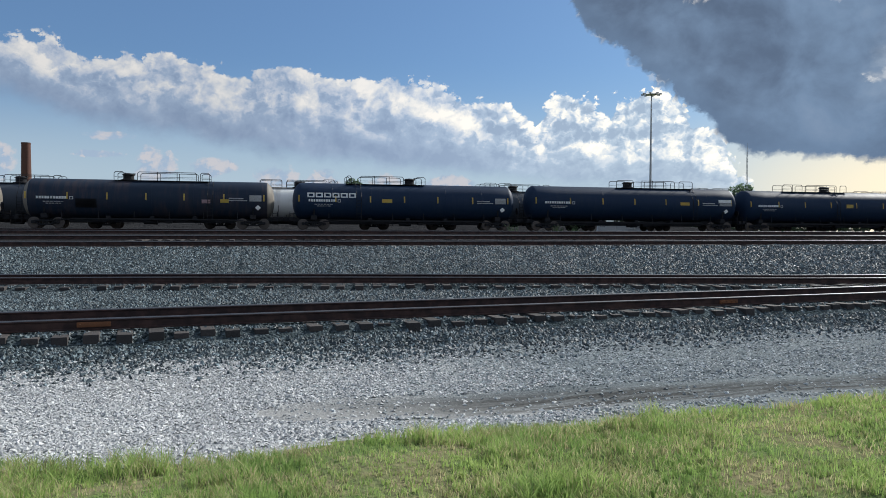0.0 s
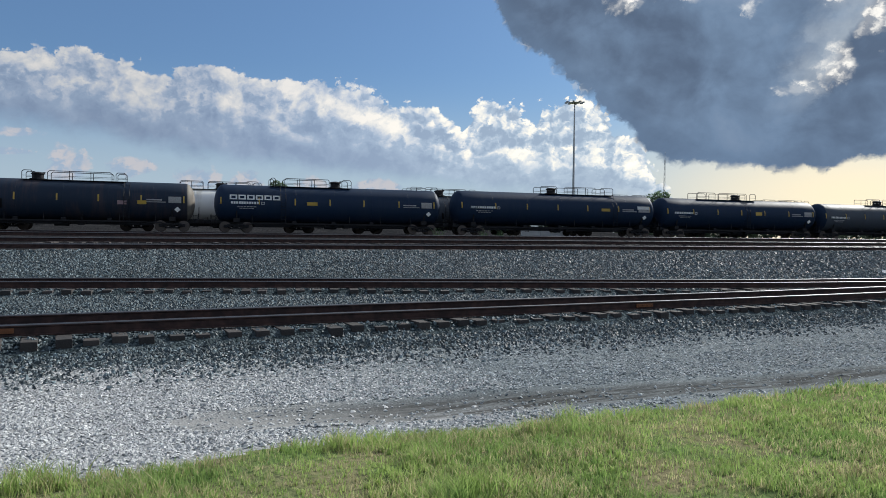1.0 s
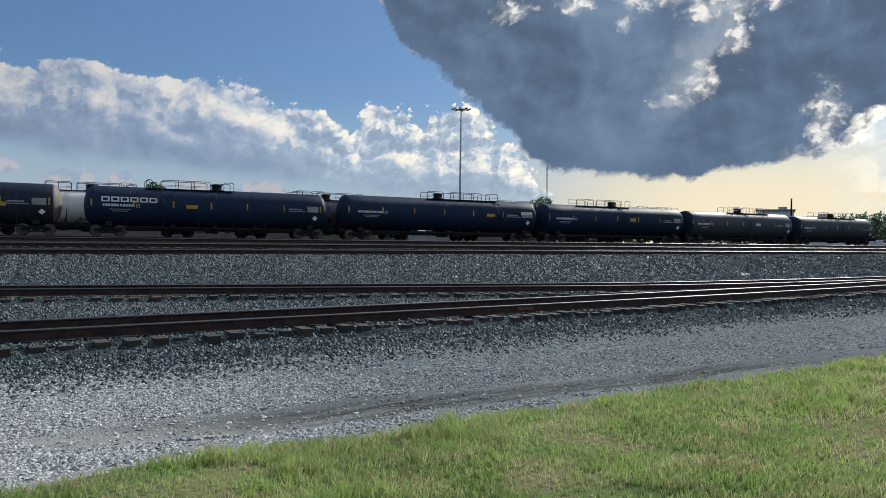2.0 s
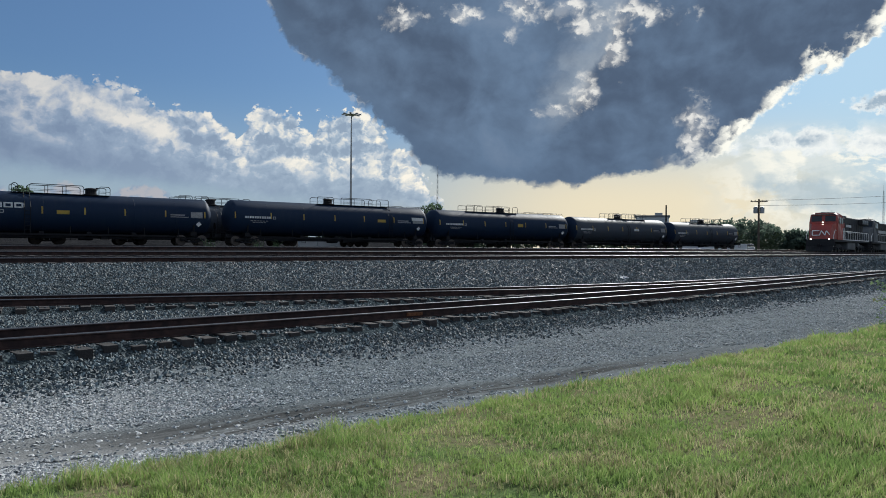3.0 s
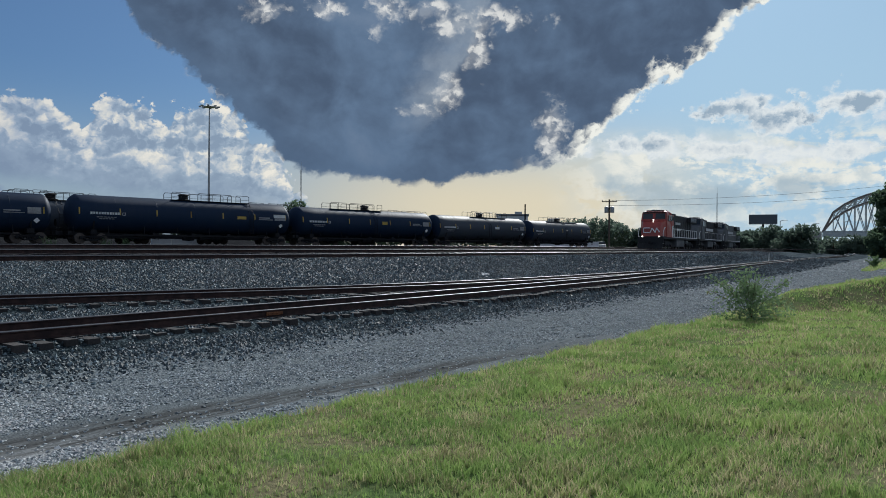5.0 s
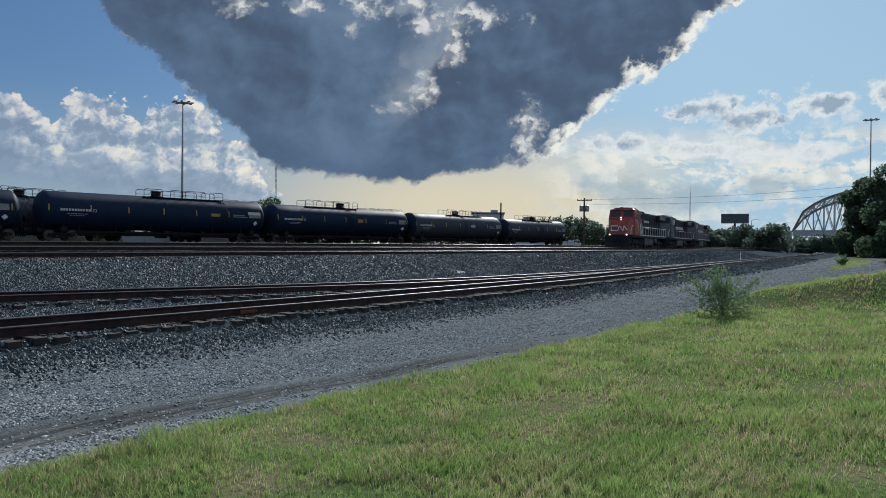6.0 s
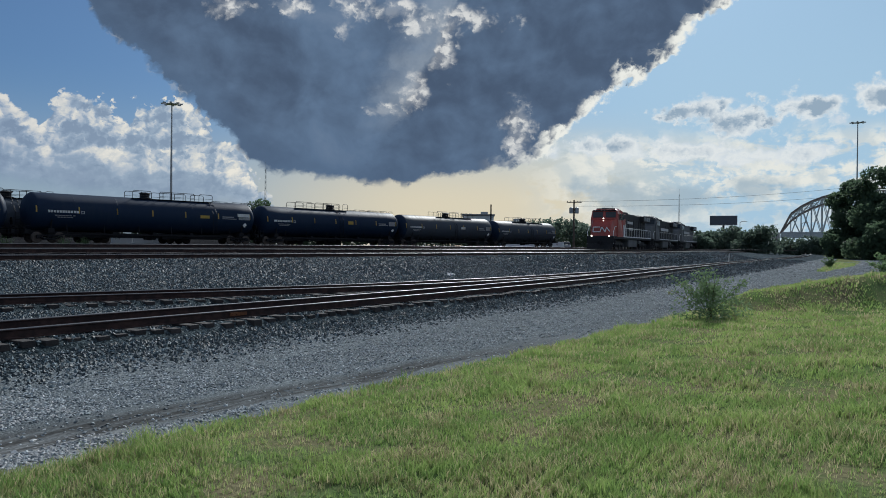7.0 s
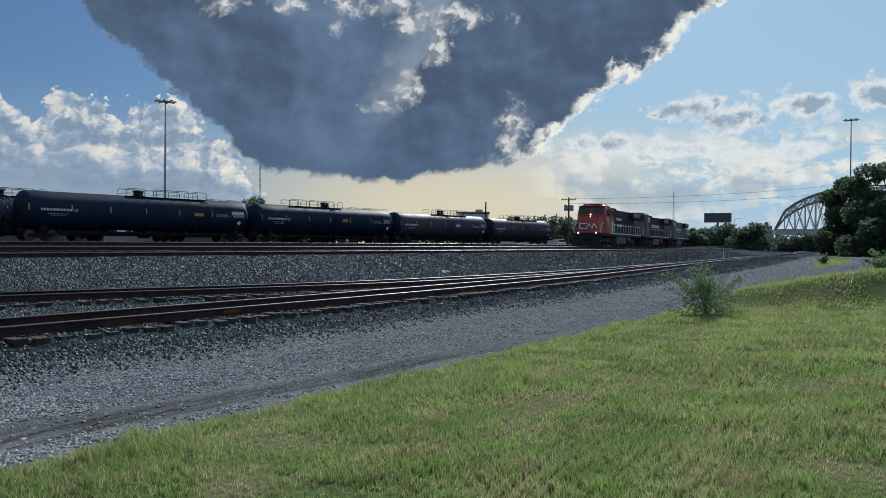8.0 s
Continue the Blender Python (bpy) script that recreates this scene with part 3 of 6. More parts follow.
def land(x, y):
    """Height of the ground."""
    e, a, m, ys, zs = station(round(x * 8))
    i = next((k for k in range(len(ys) - 2) if y < ys[k + 1]), len(ys) - 2)
    f = min(max((y - ys[i]) / max(ys[i + 1] - ys[i], 1e-6), 0.0), 1.0)
    z = zs[i] + (zs[i + 1] - zs[i]) * f
    if y < e + 1:
        crest = 23.4 + 1.2 * noise.noise((y * 0.5, 3, 1)) + 0.5 * max(0.0, 3 - y)
        ridge = math.exp(-((x - crest) / (1.4 if x < crest else 9.0)) ** 2)
        z += ridge * min(0.95, 0.5 + 0.13 * max(0.0, 3 - y)) * min(1.0, max(0.0, (e - 0.15 - y) / 1.1)) * (1.0 if y > -4 else math.exp(-((y + 4) / 5) ** 2))
        z += 0.05 * noise.noise((x * 0.45, y * 0.45, 0)) + 0.02 * noise.noise((x * 2.1, y * 2.1, 4))
    else:
        if e < y < e + 3:
            z -= 0.035 * rut_at(x, y)
        z += 0.03 * noise.noise((x * 0.6, y * 0.6, 1)) + 0.012 * noise.noise((x * 3, y * 3, 2))
    return z


def spaced(stops):
    """Grid lines: (from, to, step) joined."""
    out = []
    for a, b, s in stops:
        out += list(np.arange(a, b, s))
    return out + [stops[-1][1]]


def ground():
    xs = spaced([(-2500, -200, 230), (-200, -30, 17), (-30, -6, 2), (-6, 26, 0.4), (26, 70, 1.0), (70, 220, 6), (220, 400, 10), (400, 600, 40), (600, 4000, 340)])
    ys = spaced([(-2500, -100, 240), (-100, -14, 8), (-14, 1, 0.8), (1, 4.4, 0.3), (4.4, 8.6, 0.11), (8.6, 24, 0.3), (24, 46, 0.7), (46, 90, 4), (90, 300, 21), (300, 4000, 370)])
    v = [(x, y, land(x, y)) for y in ys for x in xs]
    n = len(xs)
    faces = [(j * n + i, j * n + i + 1, (j + 1) * n + i + 1, (j + 1) * n + i) for j in range(len(ys) - 1) for i in range(n - 1)]
    me = bpy.data.meshes.new("ground")
    me.from_pydata(v, [], faces)
    for mat in (SOIL, SERVICE_ROAD, BALLAST, YARD_DARK, FAR_BALLAST):
        me.materials.append(mat)
    for p in me.polygons:
        c = p.center
        e, a, m = lines(c.x)
        e += 0.15 * noise.noise((c.x * 1.3, c.y * 1.3, 9))
        a += -1.7 - min(1.8, max(0.0, (c.x - 35) / 25)) + 0.4 * noise.noise((c.x * 0.4, c.y * 0.4, 7))
        if c.y < e or island(c.x, c.y) or c.y > 140 or c.x > 230 and not a < c.y < a + 30:
            k = 0
        elif c.y < a:
            k = 1
        elif c.y > m - 0.7:
            k = 3
        else:
            k = 4 if c.x > 42 + 34 * (0.5 + 0.9 * noise.noise((c.x * 0.8, c.y * 0.8, 3))) else 2
        p.material_index = k
        p.use_smooth = True
    tagged(new("ground", me), "gravel yard ground with ballast banks and a mown grass verge", "ground", kind="structure")


ground()

# ---- tracks ----
RAIL_PROFILE = [(-0.07, 0.0), (0.07, 0.0), (0.07, 0.012), (0.012, 0.03), (0.01, 0.13), (0.037, 0.142), (0.037, 0.162), (0.031, 0.174), (0.018, 0.18), (-0.018, 0.18), (-0.031, 0.174), (-0.037, 0.162), (-0.037, 0.142), (-0.01, 0.13), (-0.012, 0.03), (-0.07, 0.012)]


def rail(parent, f, z, x0, x1, step, name="rail"):
    bm = bmesh.new()
    xs = np.arange(x0, x1 + step * 0.5, step)
    rings = []
    for x in xs:
        d = float(f(x + 0.5)) - float(f(x - 0.5))
        t = Vector((1, d, 0)).normalized()
        nrm = Vector((-t.y, t.x, 0))
        zz = z(x)
        rings.append([bm.verts.new(Vector((x, float(f(x)), zz + h)) + nrm * w) for w, h in RAIL_PROFILE])
    n = len(RAIL_PROFILE)
    for p, q in zip(rings, rings[1:]):
        for k in range(n):
            face = bm.faces.new((p[k], q[k], q[(k + 1) % n], p[(k + 1) % n]))
            face.material_index = 1 if 6 <= k <= 10 else 0
    bm.faces.new(rings[0])
    bm.faces.new(rings[-1])
    bmesh.ops.recalc_face_normals(bm, faces=bm.faces)
    return part(name, bm, (RAIL, RAIL_TOP), parent)


def tie_mesh(name, length=2.6):
    bm = bmesh.new()
    add_box(bm, (0, 0, -0.09), (0.23, length, 0.18), 0.012)
    me = bpy.data.meshes.new(name)
    bm.to_mesh(me)
    bm.free()
    me.materials.append(TIE)
    return me


def ties(parent, f, z, x0, x1, step, seed, length=2.6):
    rng = random.Random(seed)
    meshes = [tie_mesh("tie", length + d) for d in (-0.06, 0.0, 0.08)]
    x = x0
    while x < x1:
        s = float(f(x + 0.5)) - float(f(x - 0.5))
        ob = new("tie", rng.choice(meshes))
        ob.parent = parent
        ob.matrix_world = pose(x, float(f(x)) + GAUGE / 2 + rng.uniform(-0.07, 0.07), z(x) + rng.uniform(-0.045, 0.004), 0, rng.uniform(-1.5, 1.5), math.degrees(math.atan(s)) + rng.uniform(-2, 2))
        x += step * rng.uniform(0.88, 1.12)


def far(f, d):
    return lambda x: f(x) + d


def tracks():
    t = thing("railway_track", Matrix(), "rusty steel rails on weathered timber ties in grey ballast", "railway track", "yard tracks", "structure")
    flat = lambda x: 0.006 + float(far_rise(x))
    rail(t, siding_near, flat, -60, 372, 2.0)
    rail(t, far(siding_near, GAUGE), flat, -60, 372, 2.0)
    ties(t, siding_near, lambda x: 0.0, -9, 75, 0.43, 1)
    for x, f in ((-0.5, siding_near), (12.3, siding_near)):
        bm = bmesh.new()
        y = float(f(x))
        add_box(bm, (x, y - 0.035, 0.09), (0.5, 0.03, 0.08), 0.006)
        for k in range(4):
            add_rod(bm, (x - 0.2 + k * 0.13, y - 0.045, 0.09), (x - 0.2 + k * 0.13, y - 0.075, 0.09), 0.016)
        part("joint_bar", bm, RUST, t, "bolted rusty joint bar")
    t = thing("railway_track", Matrix(), "rusty branch track joining its neighbour at a turnout", "railway track", "yard tracks", "structure")
    zb = lambda x: float(branch_tie(x)) + 0.006
    rail(t, branch_near, zb, -60, 42, 1.5)
    rail(t, far(branch_near, GAUGE), zb, -60, 66, 1.5)
    ties(t, branch_near, lambda x: float(branch_tie(x)), -9, 40, 0.47, 2)
    for off, line, label in ((0.0, main_near, "main track with worn bright rail tops on raised ballast"), (4.2, through_near, "through track on raised ballast beside the main track"), (8.6, far(main_near, 8.6), "third yard track on darkened ballast")):
        t = thing("railway_track", Matrix(), label, "railway track", "yard tracks", "structure")
        zm = lambda x: float(main_head(x)) - 0.18 + 0.05 * off
        rail(t, line, zm, -80, 260, 4.0)
        rail(t, far(line, GAUGE), zm, -80, 260, 4.0)
        if off < 8:
            ties(t, line, lambda x: zm(x) - 0.006, 0, 60, 0.55, 3)
    t = thing("railway_track", Matrix(), "yard track under the standing tank cars", "railway track", "yard tracks", "structure")
    zc = lambda x: CAR_RAIL - 0.18
    for d in (-GAUGE / 2, GAUGE / 2):
        rail(t, lambda x: car_row(x) + d, zc, -80, 240, 16.0)
    bm = bmesh.new()
    for x in np.arange(-30, 130, 0.6):
        add_box(bm, (x, car_row(x), CAR_RAIL - 0.26), (0.22, 2.6, 0.14))
    tagged(part("tie_row", bm, TIE, t), kind="stuff")


CAR_RAIL = 1.6
tracks()

# ---- tank cars ----


def wheel_mesh():
    bm = bmesh.new()
    add_lathe(bm, [(-0.07, 0.20), (-0.065, 0.40), (-0.06, 0.44), (0.04, 0.43), (0.05, 0.46), (0.075, 0.45), (0.075, 0.36), (0.02, 0.33), (0.02, 0.16), (0.09, 0.14), (0.09, 0.0)], "Y", 20, False)
    me = bpy.data.meshes.new("wheel")
    bm.to_mesh(me)
    bm.free()
    me.materials.append(WHEEL)
    return me


WHEEL_MESH = wheel_mesh()


def truck(parent, x):
    """A two-axle freight truck."""
    bm = bmesh.new()
    for s in (-1, 1):
        add_box(bm, (x, s * 0.98, 0.62), (1.5, 0.13, 0.14), 0.03)
        add_box(bm, (x, s * 0.98, 0.33), (0.85, 0.13, 0.12), 0.03)
        for d in (-1, 1):
            add_rod(bm, (x + d * 0.42, s * 0.98, 0.36), (x + d * 0.84, s * 0.98, 0.6), 0.08)
            add_box(bm, (x + d * 0.88, s * 0.98, 0.52), (0.26, 0.16, 0.24), 0.04)
        for k in (-0.16, 0, 0.16):
            add_rod(bm, (x + k, s * 0.98, 0.38), (x + k, s * 0.98, 0.56), 0.06, 8)
    add_box(bm, (x, 0, 0.62), (0.36, 2.1, 0.22), 0.03)
    frame_ob = part("truck", bm, IRON, parent, "cast steel two-axle truck")
    for d in (-0.88, 0.88):
        for s in (-0.75, 0.75):
            w = new("wheel", WHEEL_MESH)
            w.parent = frame_ob
            w.location = (x + d, s, 0.46)
            if s > 0:
                w.rotation_euler = (0, 0, math.pi)


def rail_hoop(bm, x0, x1, y, z, h, r=0.022, posts=2):
    pts = [(x0, y, z), (x0, y, z + h - 0.12), (x0 + 0.12, y, z + h), (x1 - 0.12, y, z + h), (x1, y, z + h - 0.12), (x1, y, z)]
    add_path(bm, pts, r)
    for k in range(1, posts):
        x = x0 + (x1 - x0) * k / posts
        add_rod(bm, (x, y, z), (x, y, z + h), r)


def bars(parent, R, zc, x0, x1, z, h, mat, name="stencil", label="", gaps=0):
    """Bars of paint that follow the tank's curve on its near side."""
    n = gaps + 1
    w = (x1 - x0) / n
    rng = random.Random(round(x0 * 100) + n)
    made = None
    for k in range(n):
        bm = bmesh.new()
        a0 = x0 + k * w
        a1 = a0 + (w * rng.uniform(0.68, 0.88) if gaps else w)
        rows = []
        for j in range(5):
            zz = z - h / 2 + h * j / 4
            y = -math.sqrt(max((R + 0.006) ** 2 - (zz - zc) ** 2, 0.01))
            rows.append([bm.verts.new((a0, y, zz)), bm.verts.new((a1, y, zz))])
        for p, q in zip(rows, rows[1:]):
            bm.faces.new((p[0], p[1], q[1], q[0]))
        bmesh.ops.solidify(bm, geom=bm.faces[:], thickness=-0.004)
        made = part(name, bm, mat, parent, label)
    return made


def hollow_blocks(parent, R, zc, x0, x1, z, h, count):
    """A row of plain white hollow blocks painted on the tank's curve."""
    w = (x1 - x0) / count
    for k in range(count):
        bm = bmesh.new()
        a, b, line = x0 + k * w, x0 + k * w + w * 0.86, 0.1
        for u0, u1, v0, v1 in ((a, b, h / 2 - line, h / 2), (a, b, -h / 2, line - h / 2), (a, a + 0.13, line - h / 2, h / 2 - line), (b - 0.13, b, line - h / 2, h / 2 - line)):
            rows = []
            for v in (v0, (v0 + v1) / 2, v1):
                q = -math.sqrt((R + 0.008) ** 2 - (z + v - zc) ** 2)
                rows.append([bm.verts.new((u0, q, z + v)), bm.verts.new((u1, q, z + v))])
            for p, q in zip(rows, rows[1:]):
                bm.faces.new((p[0], p[1], q[1], q[0]))
        bmesh.ops.solidify(bm, geom=bm.faces[:], thickness=-0.004)
        part("emblem", bm, WHITE, parent, "plain white hollow block")


def tank_car(x, L, top, spec):
    """spec: label, material, dome offset, platform span, end caps, bars."""
    R = spec.get("R", 1.57)
    H = top - CAR_RAIL
    zc = H - R
    y = car_row(x)
    t = thing("tank_car", pose(x, y, CAR_RAIL, 0, 0, math.degrees(math.atan(-0.17))), spec["label"], "tank car", "standing tank cars")
    half = L / 2
    bm = bmesh.new()
    prof = []
    for k in range(9):
        a = math.pi / 2 * k / 8
        prof.append((-half + 0.75 - 0.75 * math.cos(a), max(R * math.sin(a), 0.02)))
    body = [(-half + 0.75 + (L - 1.5) * k / 12, R) for k in range(1, 12)]
    prof = prof + body + [(-s, r) for s, r in reversed(prof)]
    add_lathe(bm, prof, "X", 48)
    for f in bm.faces:
        if abs(f.calc_center_median().x) > half - 0.55:
            f.material_index = 1
    bmesh.ops.translate(bm, verts=bm.verts, vec=(0, 0, zc))
    part("tank", bm, (spec["mat"], spec.get("head", spec["mat"])), t)
    for k in range(-2, 3):
        bm = bmesh.new()
        add_lathe(bm, [(k * L / 6 - 0.03, R + 0.002), (k * L / 6 - 0.02, R + 0.005), (k * L / 6 + 0.02, R + 0.005), (k * L / 6 + 0.03, R + 0.002)], "X", 48)
        bmesh.ops.translate(bm, verts=bm.verts, vec=(0, 0, zc))
        part("weld_band", bm, spec["mat"], t)
    # valve housing on the top
    dx = spec["dome"] * L
    bm = bmesh.new()
    add_lathe(bm, [(H - 0.12, 0.62), (H + 0.02, 0.62), (H + 0.06, 0.42), (H + 0.36, 0.42), (H + 0.38, 0.5), (H + 0.44, 0.5), (H + 0.52, 0.36), (H + 0.56, 0.05)], "Z", 20, False)
    bmesh.ops.translate(bm, verts=bm.verts, vec=(dx, 0, 0))
    d = part("valve_housing", bm, IRON, t)
    bm = bmesh.new()
    add_box(bm, (dx + 0.45, 0, H + 0.5), (0.16, 0.3, 0.06), 0.01)
    part("hinge", bm, IRON, d)
    bm = bmesh.new()
    add_rod(bm, (dx - 0.3, -0.4, H + 0.40), (dx - 0.3, -0.56, H + 0.40), 0.03)
    part("valve", bm, IRON, d)
    # walkway with handrails
    p0, p1 = spec["plat"][0] * L, spec["plat"][1] * L
    bm = bmesh.new()
    for s in (-0.62, 0.62):
        add_box(bm, ((p0 + p1) / 2, s, H - 0.07), (p1 - p0, 0.3, 0.035), 0.008)
        for k in range(7):
            q = p0 + (p1 - p0) * (k + 0.5) / 7
            add_rod(bm, (q, s, H - 0.08), (q, s * 0.95, H - 0.22), 0.02)
    part("walkway", bm, IRON, t)
    for s in (-0.78, 0.78):
        bm = bmesh.new()
        cuts = spec.get("cuts", (0.0, 0.28, 0.34, 0.86, 0.90, 1.0))
        for a, b in zip(cuts[::2], cuts[1::2]):
            rail_hoop(bm, p0 + (p1 - p0) * a, p0 + (p1 - p0) * b, s, H - 0.08, 0.70, 0.026, max(1, round((b - a) * (p1 - p0) / 1.3)))
            add_rod(bm, (p0 + (p1 - p0) * a, s, H + 0.22), (p0 + (p1 - p0) * b, s, H + 0.22), 0.014)
        part("handrail", bm, IRON, t)
    for a, b in spec.get("hoops", ()):
        bm = bmesh.new()
        rail_hoop(bm, a * L, b * L, -0.35, H - 0.06, 0.34, 0.018, 2)
        part("grab_hoop", bm, IRON, t)
    # ladder to the walkway
    lx = spec.get("ladder", dx / L + 0.02) * L
    bm = bmesh.new()
    for s in (-0.2, 0.2):
        add_path(bm, [(lx + s, -R - 0.12, 0.75), (lx + s, -R - 0.12, zc + 0.35), (lx + s, -0.8, H - 0.08)], 0.022)
    for k in range(7):
        z = 0.85 + k * 0.28
        add_rod(bm, (lx - 0.2, -R - 0.12, z), (lx + 0.2, -R - 0.12, z), 0.015)
    part("ladder", bm, IRON, t)
    # underframe
    for s in (-1, 1):
        bm = bmesh.new()
        add_box(bm, (s * (half - 1.4), 0, 0.88), (4.2, 0.6, 0.34), 0.03)
        add_box(bm, (s * (half + 0.15), 0, 0.92), (0.25, 2.8, 0.26), 0.02)
        add_box(bm, (s * (half - 1.75), 0, 1.02), (0.5, 2.7, 0.36), 0.04)
        for q in (-1, 1):
            add_rod(bm, (s * (half - 1.75), q * 1.25, 0.95), (s * (half - 1.75), q * 1.42, zc - 0.3), 0.07)
        part("stub_sill", bm, IRON, t)
    bm = bmesh.new()
    add_box(bm, (0, 0, 0.72), (L - 6.5, 0.55, 0.42), 0.03)
    for k in range(-1, 2):
        add_box(bm, (k * L * 0.17, 0, 0.86), (0.35, 2.3, 0.36), 0.05)
    part("belly_frame", bm, IRON, t)
    bm = bmesh.new()
    add_rod(bm, (-half + 2.5, -1.3, 0.72), (half - 2.5, -1.3, 0.72), 0.045)
    add_box(bm, (0, -1.36, 0.78), (L * 0.62, 0.06, 0.12), 0.01)
    for k in range(6):
        q = -half + 3 + (L - 6) * k / 5
        add_rod(bm, (q, -1.3, 0.7), (q, -1.15, zc - 0.85), 0.035)
    part("side_rail", bm, IRON, t)
    bm = bmesh.new()
    add_rod(bm, (-0.7, -0.5, 0.55), (0.35, -0.5, 0.55), 0.18, 12)
    part("air_reservoir", bm, IRON, t)
    bm = bmesh.new()
    add_box(bm, (1.2, -0.4, 0.6), (0.5, 0.4, 0.3), 0.03)
    part("brake_valve", bm, IRON, t)
    bm = bmesh.new()
    add_rod(bm, (0.1, 0, 0.35), (0.1, 0, zc - R + 0.05), 0.16, 12)
    part("outlet", bm, IRON, t)
    for s in (-1, 1):
        truck(t, s * (half - 1.75))
        bm = bmesh.new()
        add_rod(bm, (s * (half + 0.2), 0, 0.85), (s * (half + 0.72), 0, 0.85), 0.09, 8)
        add_box(bm, (s * (half + 0.72), 0.03, 0.85), (0.26, 0.3, 0.3), 0.05)
        part("coupler", bm, IRON, t)
        bm = bmesh.new()
        for q in (-1.35, 1.35):
            for e in (-0.2, 0.2):
                add_rod(bm, (s * (half + 0.05) + e, q, 0.4), (s * (half + 0.05) + e, q, 1.5), 0.02)
            for k in range(4):
                z = 0.45 + 0.3 * k
                add_rod(bm, (s * (half + 0.05) - 0.2, q, z), (s * (half + 0.05) + 0.2, q, z), 0.016)
        add_path(bm, [(s * (half + 0.2), -1.35, 1.2), (s * (half + 0.2), 1.35, 1.2)], 0.02)
        part("end_ladder", bm, IRON, t)
    wx = half + 0.3
    bm = bmesh.new()
    add_lathe(bm, [(-0.03, 0.26), (-0.03, 0.30), (0.03, 0.30), (0.03, 0.26)], "X", 16, False)
    bmesh.ops.translate(bm, verts=bm.verts, vec=(wx, -0.6, 1.75))
    add_rod(bm, (wx, -0.6, 0.9), (wx, -0.6, 1.75), 0.025)
    part("brake_wheel", bm, IRON, t)
    for k in spec.get("marks", ()):
        bars(t, R, zc, k * L - 0.055, k * L + 0.055, zc + 0.18, 0.55, YELLOW, "reflector", "yellow reflector strip")
    if marks_on := spec.get("marks", ()):
        ux, zz, q = 0.43 * L, zc - 0.62, 0.17
        yy = -math.sqrt((R + 0.04) ** 2 - 0.62 ** 2)
        bm = bmesh.new()
        add_box(bm, (ux, yy, zz), (q * 2, 0.015, q * 2), 0.004, Euler((radians(22), radians(45), 0), "YXZ").to_matrix())
        part("placard", bm, WHITE, t, "small white diamond placard")
        bm = bmesh.new()
        for c, size in (((0, 0.1), (0.26, 0.04)), ((0, -0.1), (0.26, 0.04)), ((-0.11, 0), (0.04, 0.2)), ((0.11, 0), (0.04, 0.2))):
            add_box(bm, (marks_on[1] * L + 0.3 + c[0], -R - 0.004, zc + c[1]), (size[0], 0.012, size[1]))
        part("stencil", bm, FAINT, t, "small square stencil")
    for a, b, z, h, count in spec.get("emblem", ()):
        hollow_blocks(t, R, zc, a * L, b * L, zc + z, h, count)
    for a, b, z, h, mat, n, gaps, label in spec.get("signs", ()):
        bars(t, R, zc, a * L, b * L, zc + z, h, mat, n, label, gaps)
    return t


